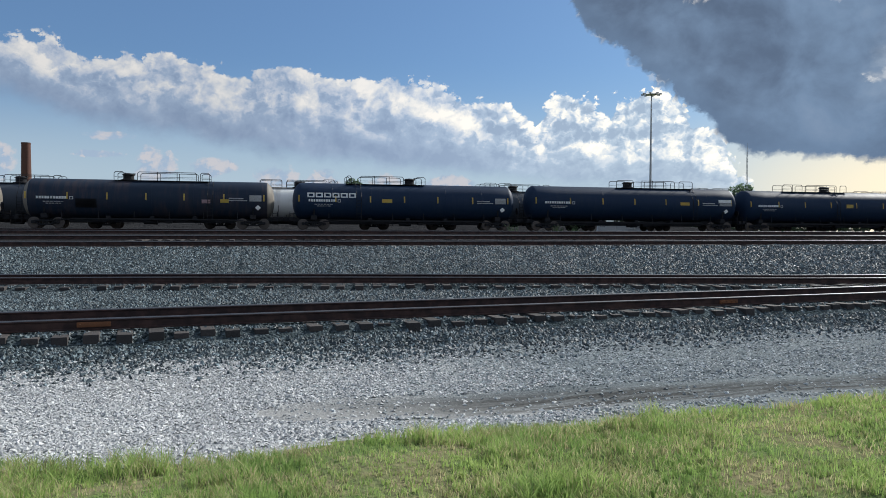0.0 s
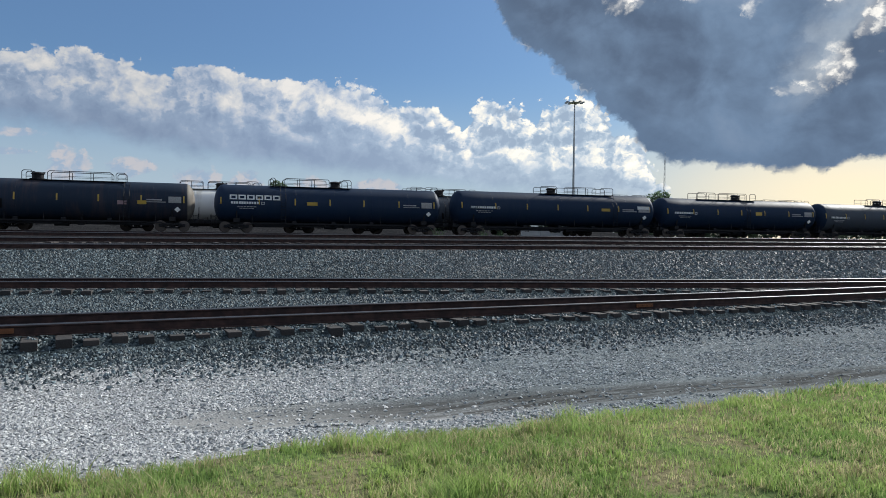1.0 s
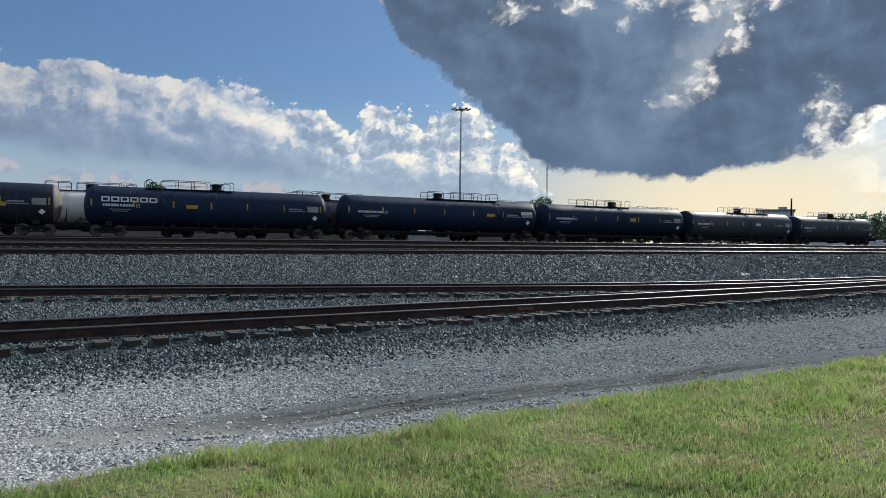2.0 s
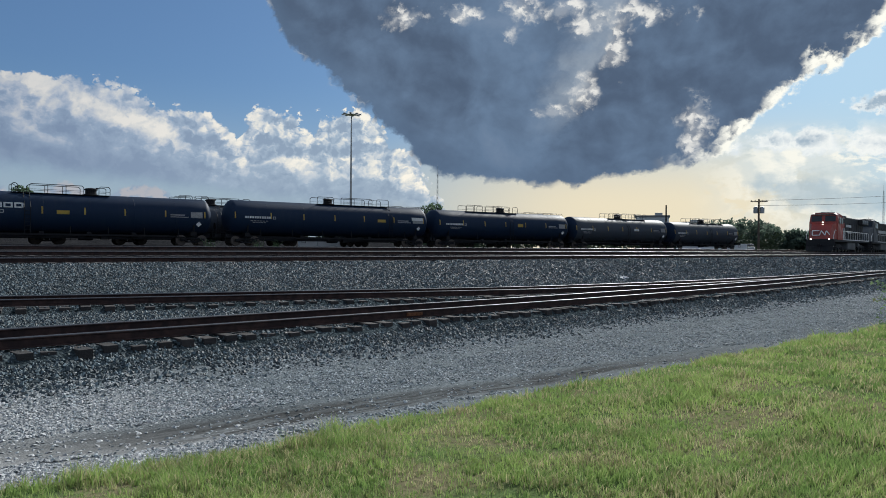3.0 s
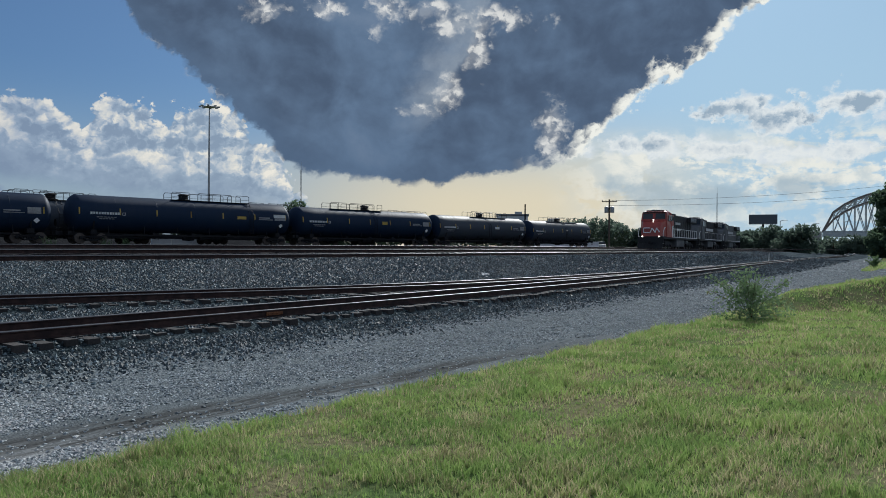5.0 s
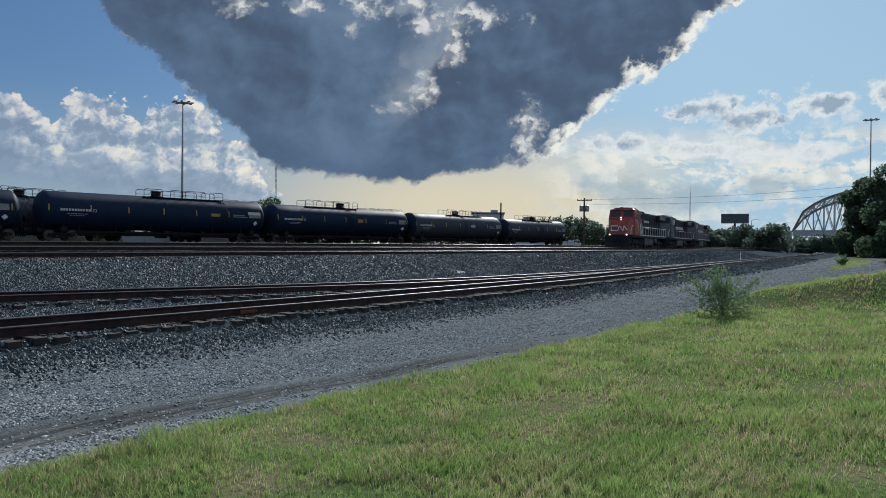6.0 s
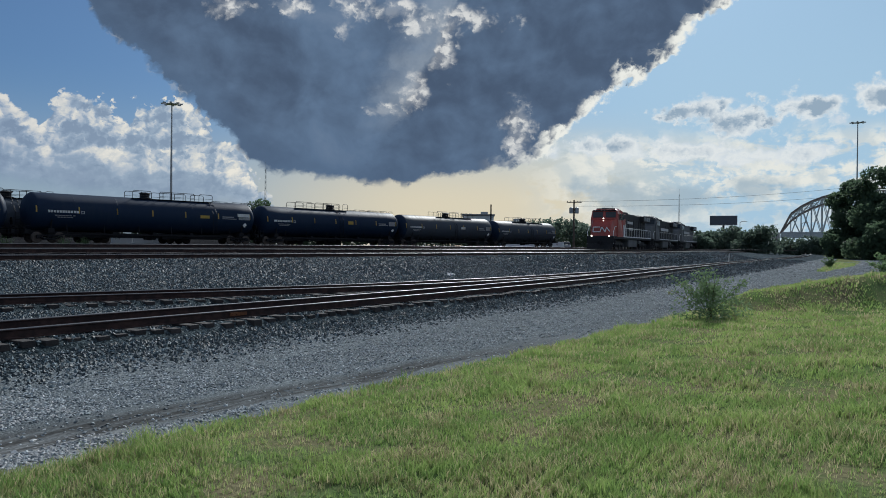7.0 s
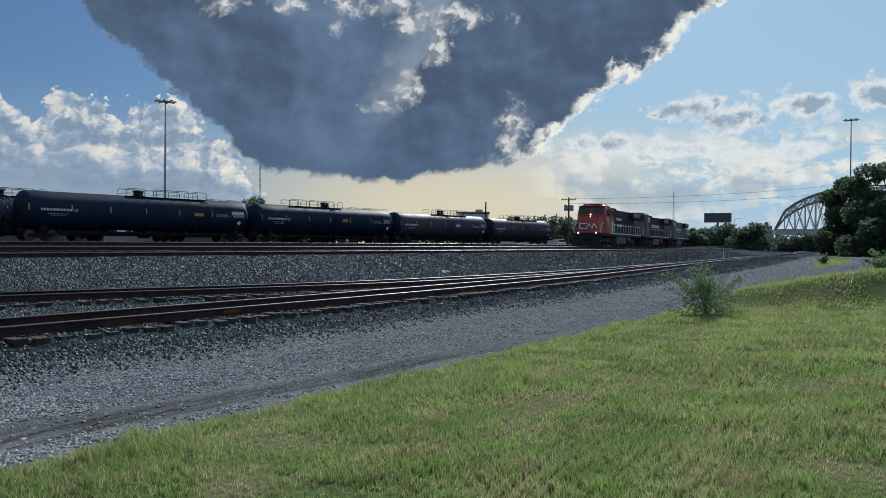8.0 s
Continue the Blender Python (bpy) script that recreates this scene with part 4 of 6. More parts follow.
def tank_cars():
    marks = (-0.475, -0.32, -0.17, -0.02, 0.13, 0.29, 0.455)
    std = [(0.20, 0.245, 0.05, 0.28, YELLOW, "placard", 0, "yellow warning placard"), (0.31, 0.37, 0.12, 0.10, FAINT, "stencil", 0, ""), (0.31, 0.385, -0.05, 0.07, FAINT, "stencil", 0, ""),
           (0.395, 0.445, 0.15, 0.50, FAINT, "data_panel", 0, "grey lettered data panel")]
    number = [(-0.435, -0.32, 0.02, 0.2, WHITE, "stencil", 10, "white reporting mark"), (-0.41, -0.33, -0.3, 0.07, FAINT, "stencil", 5, ""), (-0.40, -0.34, -0.44, 0.07, FAINT, "stencil", 4, "")]
    tank_car(-22.6, 26.6, 5.50, dict(label="black tank car with a dusty tan head", mat=TANK_BLACK, head=HEAD_TAN, dome=0.05, plat=(-0.1, 0.2), marks=marks))
    tank_car(1.7, 19.3, 5.58, dict(label="sooty black tank car with rust-brown upper shell", mat=TANK_RUST, head=HEAD_TAN, dome=-0.10, plat=(-0.15, 0.23), cuts=(0.0, 0.10, 0.24, 0.86, 0.90, 1.0), marks=marks, ladder=0.235,
             signs=number + std[1:] + [(0.20, 0.235, -0.15, 0.3, PINK, "placard", 0, "faded pink placard"), (-0.29, -0.21, -0.4, 0.7, IRON, "patch", 0, "black repainted patch"), (0.275, 0.31, -0.1, 0.3, YELLOW, "placard", 0, "yellow warning placard")]))
    tank_car(22.4, 19.7, 5.62, dict(label="clean black tank car with a row of white hollow blocks", mat=TANK_BLACK, dome=0.015, plat=(-0.27, 0.08), cuts=(0.0, 0.06, 0.17, 0.72, 0.88, 1.0), marks=marks, ladder=-0.22,
             hoops=((0.36, 0.42), (0.43, 0.49), (-0.37, -0.32)),
             emblem=((-0.44, -0.228, 0.48, 0.40, 6),), signs=number + std[1:] + [(-0.12, -0.075, 0.05, 0.3, YELLOW, "placard", 0, "yellow warning placard")]))
    tank_car(43.9, 21.4, 5.74, dict(label="black tank car with a torn white end panel", mat=TANK_BLACK, dome=-0.02, plat=(-0.09, 0.28), cuts=(0.0, 0.22, 0.32, 0.76, 0.82, 1.0), marks=marks, ladder=0.27,
             signs=number + std[:3] + [(0.39, 0.455, 0.33, 0.32, WHITE, "panel", 0, "torn white panel"), (0.395, 0.455, 0.02, 0.26, FAINT, "data_panel", 0, "grey lettered data panel")]))
    tank_car(65.0, 20.0, 5.68, dict(label="black tank car with a yellow placard", mat=TANK_BLACK, dome=0.0, plat=(-0.27, 0.10), cuts=(0.0, 0.3, 0.36, 0.84, 0.9, 1.0), marks=marks,
             signs=number + std[1:] + [(0.07, 0.11, 0.1, 0.36, YELLOW, "placard", 0, "yellow warning placard")]))
    # Grey shells here: broad sun sheen on black, put into the paint.
    tank_car(84.4, 18.4, 5.58, dict(label="black tank car with grey painted sheen and a pale placard", mat=TANK_GREY, head=TANK_BLACK, dome=0.02, plat=(-0.12, 0.28), marks=marks, signs=number + std[1:] + [(0.1, 0.15, 0.1, 0.3, WHITE, "placard", 0, "")]))
    tank_car(102.1, 16.0, 5.45, dict(label="black tank car with grey painted sheen, end of the row", mat=TANK_GREY, head=TANK_BLACK, dome=0.02, plat=(-0.2, 0.3), marks=marks, signs=number + std[1:]))


tank_cars()

# ---- the row behind ----


def row_behind():
    """Cars of the second row, seen in the gaps and above the first."""
    for x, L, mat, label in ((13.5, 17.5, TANK_WHITE, "white tank car behind the first row"), (-9.5, 17.0, TANK_GREY, "dark blue-grey tank car behind the first row"), (34, 18.0, TANK_GREY, "grey tank car behind the first row"),
                             (56.5, 18.0, TANK_BLACK, "black tank car behind the first row"), (76, 17.0, TANK_BLACK, "black tank car behind the first row")):
        t = tank_car(x, L, 5.5, dict(label=label, mat=mat, dome=0.0, plat=(-0.2, 0.2), signs=((-0.44, -0.34, 0.0, 0.34, IRON if mat is TANK_WHITE else FAINT, "stencil", 3, ""),)))
        t.location = (x + 0.8, car_row(x) + 5.2, CAR_RAIL)
        t["group"] = "second row of tank cars"
    t = thing("railway_track", Matrix(), "yard track under the second row of tank cars", "railway track", "yard tracks", "structure")
    for d in (-GAUGE / 2, GAUGE / 2):
        rail(t, lambda x: car_row(x) + 5.3 + d, lambda x: CAR_RAIL - 0.18, -80, 240, 16.0)


row_behind()

# ---- locomotives ----
LOCO_SLOPE = 0.09


def wheelset_mesh():
    bm = bmesh.new()
    for s in (-1, 1):
        add_lathe(bm, [(s * 0.68, 0.05), (s * 0.68, 0.52), (s * 0.73, 0.50), (s * 0.80, 0.50), (s * 0.80, 0.40), (s * 0.77, 0.36), (s * 0.77, 0.05)], "Y", 20, False)
        add_box(bm, (0, s * 0.785, 0.2), (0.1, 0.03, 0.22))
    add_rod(bm, (0, -0.9, 0), (0, 0.9, 0), 0.09, 8)
    me = bpy.data.meshes.new("wheelset")
    bm.to_mesh(me)
    bm.free()
    me.materials.append(WHEEL)
    return me


WHEELSET = wheelset_mesh()
WHEELSETS = []


def locomotive(lead, label, side, roof, nose, group="locomotives under way"):
    """A six-axle road locomotive, front towards +x, rail heads at z = 0."""
    t = thing("locomotive", Matrix(), label, "locomotive", group)
    bm = bmesh.new()
    add_box(bm, (-0.2, 0, 1.42), (21.4, 2.95, 0.3), 0.03)
    add_box(bm, (10.4, 0, 1.15), (0.5, 2.9, 0.8), 0.05)
    add_box(bm, (-10.8, 0, 1.15), (0.4, 2.9, 0.7), 0.05)
    part("frame", bm, LOCO_BLACK, t)
    bm = bmesh.new()
    add_box(bm, (0.2, 0, 0.85), (4.8, 2.7, 0.95), 0.18)
    part("fuel_tank", bm, LOCO_GREY, t, "pale dusty fuel tank")
    # long hood, with doors, grilles and flared radiators
    bm = bmesh.new()
    add_box(bm, (-1.6, 0, 2.9), (15.4, 1.85, 2.7), 0.08)
    part("hood", bm, side, t)
    bm = bmesh.new()
    add_box(bm, (-8.1, 0, 3.98), (4.6, 2.9, 0.75), 0.14)
    part("radiator", bm, roof, t)
    bm = bmesh.new()
    add_box(bm, (-0.8, 0, 4.3), (8.6, 1.5, 0.16), 0.05)
    add_box(bm, (1.0, 0, 4.42), (1.3, 0.8, 0.22), 0.05)
    add_box(bm, (-4.6, 0, 4.36), (0.7, 0.9, 0.2), 0.04)
    part("roof_hatch", bm, roof, t)
    for k in range(3):
        bm = bmesh.new()
        add_lathe(bm, [(4.3, 0.66), (4.46, 0.66), (4.48, 0.5), (4.46, 0.1)], "Z", 16, False)
        bmesh.ops.translate(bm, verts=bm.verts, vec=(-9.4 + k * 1.45, 0, 0))
        part("radiator_fan", bm, roof, t)
    bm = bmesh.new()
    add_box(bm, (2.2, 0, 4.25), (1.9, 1.9, 0.5), 0.1)
    part("brake_housing", bm, LOCO_BLACK, t)
    bm = bmesh.new()
    add_box(bm, (4.7, 0, 3.6), (2.6, 2.3, 1.3), 0.1)
    part("inertial_filter", bm, nose if lead else side, t)
    for s in (-1, 1):
        for k in range(9):
            bm = bmesh.new()
            add_box(bm, (-8.4 + k * 1.45, s * 0.94, 2.7), (1.26, 0.05, 1.9), 0.015)
            door = part("hood_door", bm, side, t)
            bm = bmesh.new()
            add_box(bm, (-7.95 + k * 1.45, s * 0.985, 2.65), (0.06, 0.04, 0.24), 0.008)
            part("handle", bm, GALV, door)
        for k in range(3):
            bm = bmesh.new()
            for q in range(5):
                add_box(bm, (-9.2 + k * 1.3, s * 1.46, 3.78 + q * 0.1), (1.1, 0.06, 0.05), 0.01, Euler((radians(25 * s), 0, 0)).to_matrix())
            part("radiator_grille", bm, GALV, t)
        for k in range(2):
            bm = bmesh.new()
            add_box(bm, (4.1 + k * 1.2, s * 1.17, 3.85), (0.95, 0.05, 0.5), 0.01)
            part("intake_grille", bm, LOCO_BLACK, t)
        bm = bmesh.new()
        add_box(bm, (-1.6, s * 1.475, 1.55), (17.6, 0.03, 0.09))
        part("sill_stripe", bm, PAPER, t, "white sill stripe")
        bm = bmesh.new()
        add_rod(bm, (-3.9, s * 1.3, 1.0), (-2.7, s * 1.3, 1.0), 0.22, 10)
        part("air_reservoir", bm, LOCO_GREY, t)
        if lead:
            bm = bmesh.new()
            add_box(bm, (5.0, s * 0.955, 2.3), (2.2, 0.06, 1.5), 0.015)
            part("side_panel", bm, nose, t, "red front panel of the hood")
            for x, w in ((3.62, 0.62), (2.72, 0.2)):
                bm = bmesh.new()
                add_box(bm, (x, s * 0.975, 2.85), (w, 0.04, 2.55), 0.01, Euler((0, radians(20), 0)).to_matrix())
                part("stripe", bm, PAPER, t, "slanted white side stripe")
            for k in range(2):
                bm = bmesh.new()
                add_box(bm, (0.2 - k * 0.5, s * 0.985, 3.3 - k * 0.75), (3.0 - k * 0.6, 0.03, 0.3), 0.01)
                part("side_mark", bm, FAINT, t, "pale plain band")
        else:
            bm = bmesh.new()
            add_box(bm, (-1.0, s * 0.985, 3.05), (6.5, 0.03, 0.42), 0.01)
            part("side_mark", bm, FAINT, t, "pale lettering band")
            bm = bmesh.new()
            add_box(bm, (5.2, s * 1.175, 2.6), (0.7, 0.05, 2.3), 0.01, Euler((0, radians(18), 0)).to_matrix())
            part("stripe", bm, PAPER, t, "slanted white side stripe")
    # cab with a sloped front
    bm = bmesh.new()
    prof = [(6.1, 1.5), (6.1, 4.4), (6.5, 4.62), (8.3, 4.62), (8.75, 4.42), (9.0, 3.45), (9.0, 1.5)]
    rings = []
    for y, inset in ((-1.52, 0.0), (1.52, 0.0)):
        rings.append([bm.verts.new((x, y * (0.74 if z > 4.5 else 0.93 if z > 4.3 else 1.0), z)) for x, z in prof])
    bm.faces.new(rings[0])
    bm.faces.new(list(reversed(rings[1])))
    n = len(prof)
    for k in range(n):
        bm.faces.new((rings[0][k], rings[1][k], rings[1][(k + 1) % n], rings[0][(k + 1) % n]))
    bmesh.ops.recalc_face_normals(bm, faces=bm.faces)
    bmesh.ops.bevel(bm, geom=bm.edges[:], offset=0.05, segments=2, profile=0.7, affect="EDGES")
    cab = part("cab", bm, nose, t)
    bm = bmesh.new()
    add_box(bm, (7.35, 0, 4.64), (2.0, 2.1, 0.1), 0.04)
    add_box(bm, (7.0, 0, 4.7), (0.9, 0.7, 0.14), 0.05)
    part("cab_roof", bm, LOCO_BLACK, cab, "sooty black cab roof")
    bm = bmesh.new()
    add_box(bm, (8.86, 0, 4.42), (0.16, 2.6, 0.1), 0.03)
    part("window_visor", bm, LOCO_BLACK, cab)
    bm = bmesh.new()
    for s in (-1, 1):
        q = Euler((0, radians(-14.5), 0)).to_matrix()
        add_box(bm, (8.91, s * 0.72, 3.95), (0.05, 1.12, 0.66), 0.02, q)
    part("windshield", bm, GLASS, cab, "dark windshield panes")
    for s in (-1, 1):
        for x in (6.75, 7.85):
            bm = bmesh.new()
            add_box(bm, (x, s * 1.53, 3.75), (0.85, 0.04, 0.72), 0.02)
            part("side_window", bm, GLASS, cab)
    bm = bmesh.new()
    prof = [(9.0, 1.5), (9.0, 3.45), (9.75, 3.25), (10.35, 2.6), (10.45, 1.5)]
    rings = [[bm.verts.new((x, y * (1.0 if x < 9.5 else 0.74), z)) for x, z in prof] for y in (-1.42, 1.42)]
    bm.faces.new(rings[0])
    bm.faces.new(list(reversed(rings[1])))
    for k in range(5):
        bm.faces.new((rings[0][k], rings[1][k], rings[1][(k + 1) % 5], rings[0][(k + 1) % 5]))
    bmesh.ops.recalc_face_normals(bm, faces=bm.faces)
    bmesh.ops.bevel(bm, geom=bm.edges[:], offset=0.08, segments=2, profile=0.7, affect="EDGES")
    nose_ob = part("nose", bm, nose, t)
    if lead:
        bm = bmesh.new()
        path = [(-0.1, 2.52), (-0.85, 2.52), (-0.85, 2.0), (-0.1, 2.0), (0.1, 2.52), (0.48, 2.0), (0.62, 2.52), (0.98, 2.05)]
        for (a, b), (c, e) in zip(path, path[1:]):
            add_rod(bm, (10.46 - 0.03 * (b - 2), a, b), (10.46 - 0.03 * (e - 2), c, e), 0.05)
        part("emblem", bm, WHITE, nose_ob, "white block emblem")
    for s in (-0.16, 0.16):
        bm = bmesh.new()
        add_lathe(bm, [(0, 0.09), (0.05, 0.09), (0.07, 0.04)], "X", 12, False)
        bmesh.ops.translate(bm, verts=bm.verts, vec=(9.72, 0.1, 3.35 + s * 0.9))
        part("headlight", bm, LAMP if lead else GALV, nose_ob)
    for s in (-1, 1):
        bm = bmesh.new()
        add_lathe(bm, [(0, 0.09), (0.06, 0.09), (0.08, 0.04)], "X", 12, False)
        bmesh.ops.translate(bm, verts=bm.verts, vec=(10.64, s * 0.95, 1.55))
        part("ditch_light", bm, LAMP if lead else GALV, t)
    for s in (-1, 1):
        bm = bmesh.new()
        y = s * 1.42
        add_path(bm, [(-10.3, y, 2.55), (5.6, y, 2.55)], 0.028)
        for k in range(12):
            x = -10.3 + k * 15.9 / 11
            add_rod(bm, (x, y, 1.55), (x, y, 2.55), 0.022)
        part("handrail", bm, PAPER if lead else GALV, t, "white handrail")
        bm = bmesh.new()
        add_path(bm, [(10.6, y, 0.7), (10.6, y, 2.0), (9.9, y, 2.6), (9.2, y, 2.6)], 0.03)
        part("step_rail", bm, PAPER, t)
        for x in (10.2, -10.4):
            bm = bmesh.new()
            for k in range(4):
                add_box(bm, (x, s * 1.35, 0.45 + k * 0.28), (0.6, 0.3, 0.04))
            for q in (-0.3, 0.3):
                add_box(bm, (x + q, s * 1.35, 0.9), (0.03, 0.3, 1.1))
            part("step_well", bm, LOCO_BLACK, t)
    bm = bmesh.new()
    for s in (-1, 1):
        add_box(bm, (10.75, s * 0.7, 0.45), (0.08, 1.45, 0.6), 0.02, Euler((0, radians(-12), radians(-14 * s))).to_matrix())
    part("plow", bm, LOCO_BLACK, t)
    for s in (-1, 1):
        bm = bmesh.new()
        add_rod(bm, (s * 10.7, 0, 0.85), (s * 11.3, 0, 0.85), 0.09, 8)
        add_box(bm, (s * 11.25, 0.03, 0.85), (0.28, 0.32, 0.32), 0.05)
        part("coupler", bm, IRON, t)
    for cx in (6.6, -7.0):
        bm = bmesh.new()
        for s in (-1, 1):
            add_box(bm, (cx, s * 1.02, 0.72), (4.8, 0.16, 0.26), 0.05)
            for d in (-1.9, 0, 1.9):
                add_box(bm, (cx + d, s * 1.04, 0.52), (0.4, 0.22, 0.4), 0.05)
            for d in (-0.95, 0.95):
                add_rod(bm, (cx + d, s * 1.04, 0.4), (cx + d, s * 1.04, 0.7), 0.12, 8)
        add_box(bm, (cx, 0, 0.9), (3.2, 2.0, 0.3), 0.04)
        tr = part("truck", bm, LOCO_BLACK, t, "three-axle truck")
        for d in (-1.9, 0, 1.9):
            w = new("wheelset", WHEELSET)
            w.parent = tr
            w.location = (cx + d, 0, 0.52)
            WHEELSETS.append((w, cx + d))
    bm = bmesh.new()
    add_path(bm, [(7.2, 0.5, 4.62), (7.2, 0.5, 5.0)], 0.02)
    part("antenna", bm, GALV, t)
    bm = bmesh.new()
    add_box(bm, (7.6, -0.4, 4.72), (0.5, 0.3, 0.16), 0.03)
    part("horn", bm, GALV, t)
    return t


LOCOS = [locomotive(True, "red-nosed black diesel locomotive with lit headlights", LOCO_BLACK, LOCO_BLACK, RED),
         locomotive(False, "black diesel locomotive with pale stripes coupled second", LOCO_BLACK, LOCO_BLACK, LOCO_GREY),
         locomotive(False, "dusty grey diesel locomotive coupled last", LOCO_GREY, LOCO_BLACK, LOCO_GREY)]
# where the lead cab's front stands along x, by the second
LOCO_AT = curve((0, 101.4), (2, 95.4), (3.5, 90.6), (4.5, 87.5), (6, 82.7), (8, 76.1))


def move_locomotives():
    turn = 180 + math.degrees(math.atan(LOCO_SLOPE))
    c = math.cos(math.atan(LOCO_SLOPE))
    times = [0, 1, 2, 3, 4, 5, 6, 7, 8]
    for k, loco in enumerate(LOCOS):
        rows = []
        for t in times:
            x = float(LOCO_AT(t)) + (9.0 + k * 23.1) * c
            rows.append((t, pose(x, 19.9 + LOCO_SLOPE * x, 1.42, 0, 0, turn)))
        walk(loco, rows)
    fine = [k * 0.2 for k in range(41)]
    for w, x in WHEELSETS:
        walk(w, [(t, pose(x, 0, 0.52, 0, math.degrees((float(LOCO_AT(0)) - float(LOCO_AT(t))) / 0.52), 0)) for t in fine])

# ---- distance ----


def aim(az, dist):
    return 0.1 + dist * math.sin(radians(az)), -0.1 + dist * math.cos(radians(az))


def leaf_cloud(name, parent, blobs, count, size, mat, seed):
    """Leaf clumps scattered over lumpy volumes, as one crown."""
    rng = np.random.default_rng(seed)
    w = np.array([b[3] ** 2 for b in blobs])
    pick = rng.choice(len(blobs), count, p=w / w.sum())
    b = np.array(blobs)[pick]
    d = rng.normal(size=(count, 3))
    d /= np.linalg.norm(d, axis=1)[:, None]
    r = b[:, 3] * rng.uniform(0.35, 1.08, count) ** 0.6
    c = b[:, :3] + d * r[:, None] * np.array((1, 1, 0.8))
    u = rng.normal(size=(count, 3))
    u /= np.linalg.norm(u, axis=1)[:, None]
    v = np.cross(u, rng.normal(size=(count, 3)))
    v /= np.linalg.norm(v, axis=1)[:, None] + 1e-9
    s = (size * rng.uniform(0.5, 1.3, count))[:, None]
    verts = np.stack([c - u * s, c - v * s * 0.5, c + u * s, c + v * s * 0.5], 1).reshape(-1, 3)
    faces = np.arange(count * 4).reshape(-1, 4)
    me = bpy.data.meshes.new(name)
    me.from_pydata(verts.tolist(), [], faces.tolist())
    me.materials.append(mat)
    ob = new(name, me)
    ob.parent = parent
    return ob


def tree(x, y, h, w, seed, label="dark green broadleaf tree", leaves=2600, size=0.34, low=0.25, group="trees round the yard", z=None, mat=None):
    rng = random.Random(seed)
    t = thing("tree", pose(x, y, (land(x, y) if z is None else z) - 0.05), label, "tree", group)
    bm = bmesh.new()
    add_rod(bm, (0, 0, 0), (0.1, 0, h * 0.35), 0.035 * h, 8, 0.024 * h)
    add_rod(bm, (0.1, 0, h * 0.34), (0.0, 0.1, h * 0.7), 0.024 * h, 7, 0.008 * h)
    blobs = []
    for k in range(9):
        a = rng.uniform(0, 6.28)
        q = rng.uniform(0.35, 1.0)
        top = (math.cos(a) * w * 0.36 * q, math.sin(a) * w * 0.36 * q, h * rng.uniform(low + 0.12, 0.86))
        add_rod(bm, (0.05, 0, h * rng.uniform(0.22, 0.5)), top, 0.011 * h, 5, 0.004 * h)
        blobs.append((*top, w * rng.uniform(0.13, 0.24)))
    blobs.append((0, 0, h * 0.84, h * 0.15))
    blobs.append((0, 0, h * (0.5 + low / 2), w * 0.26))
    part("trunk", bm, BARK, t)
    if low < 0.1:
        for k in range(7):
            a = rng.uniform(0, 6.28)
            blobs.append((math.cos(a) * w * 0.4, math.sin(a) * w * 0.4, h * rng.uniform(0.1, 0.45), w * rng.uniform(0.16, 0.24)))
    leaf_cloud("crown", t, blobs, leaves, size, mat or LEAF, seed)
    return t


def trees():
    tree(*aim(15.8, 130), 9.6, 5.5, 1, "small tree behind the tank cars", 1600, 0.3, z=1.3)
    tree(*aim(45.0, 141), 9.4, 9, 2, "round-crowned tree behind the tank cars", 3000, 0.3, z=1.3)
    tree(*aim(43.6, 143), 7.4, 4, 3, "slim tree behind the tank cars", 1200, 0.26, z=1.3)
    tree(*aim(46.5, 147), 8.0, 6, 4, "round-crowned tree behind the tank cars", 2000, 0.3, z=1.3)
    rng = random.Random(5)
    for k, az in enumerate(np.arange(64.6, 82.0, 0.6)):
        h = (8.6 if az < 70 else 6.0 if az < 77 else 6.8) * rng.uniform(0.8, 1.12)
        tree(*aim(az, 235 + rng.uniform(-14, 14)), h, h * 1.35, 20 + k, "dense tree of the far tree line", 1900, 0.5, 0.02, "far tree line", None, HAZY_LEAF)
    for k, az in enumerate(np.arange(83.5, 88.6, 0.45)):
        tree(*aim(az, 262 + rng.uniform(-8, 8)), 5.4 * rng.uniform(0.8, 1.15), 7, 60 + k, "low scrub tree under the bridge", 1100, 0.45, 0.0, "far tree line", None, HAZY_LEAF)
    for k, (az, d, h, w) in enumerate(((88.0, 204, 20, 13), (89.1, 196, 22.3, 16), (90.6, 190, 22.6, 17.5), (92.4, 184, 23.5, 19), (94.6, 180, 21, 19), (97.2, 174, 21, 19), (89.6, 182, 12, 14), (91.8, 176, 12, 15), (87.6, 198, 11, 10))):
        tree(*aim(az, d), h, w, 80 + k, "tall dense tree beside the gravel road", 9500, 0.5, 0.0, "roadside trees")
    for k, (x, y) in enumerate(((72, -22), (66, -30), (80, -34))):
        tree(x, y, 11, 11, 95 + k, "tall dense tree beside the gravel road", 2500, 0.4, 0.0, "roadside trees")


def gap_scrub():
    """Low scrub added along the far side of the yard, to darken the gaps under the cars."""
    rng = random.Random(9)
    t = thing("gap_scrub", Matrix(), "low scrub added to darken the gaps under the cars", "scrub", kind="stuff")
    blobs = []
    for az in np.arange(-16, 70, 0.35):
        x, y = aim(az, 175 + rng.uniform(-12, 12))
        blobs.append((x, y, 1.2 + rng.uniform(0.0, 2.6), rng.uniform(1.4, 2.6)))
    leaf_cloud("foliage", t, blobs, 26000, 0.5, DARKENED_LEAF, 9)


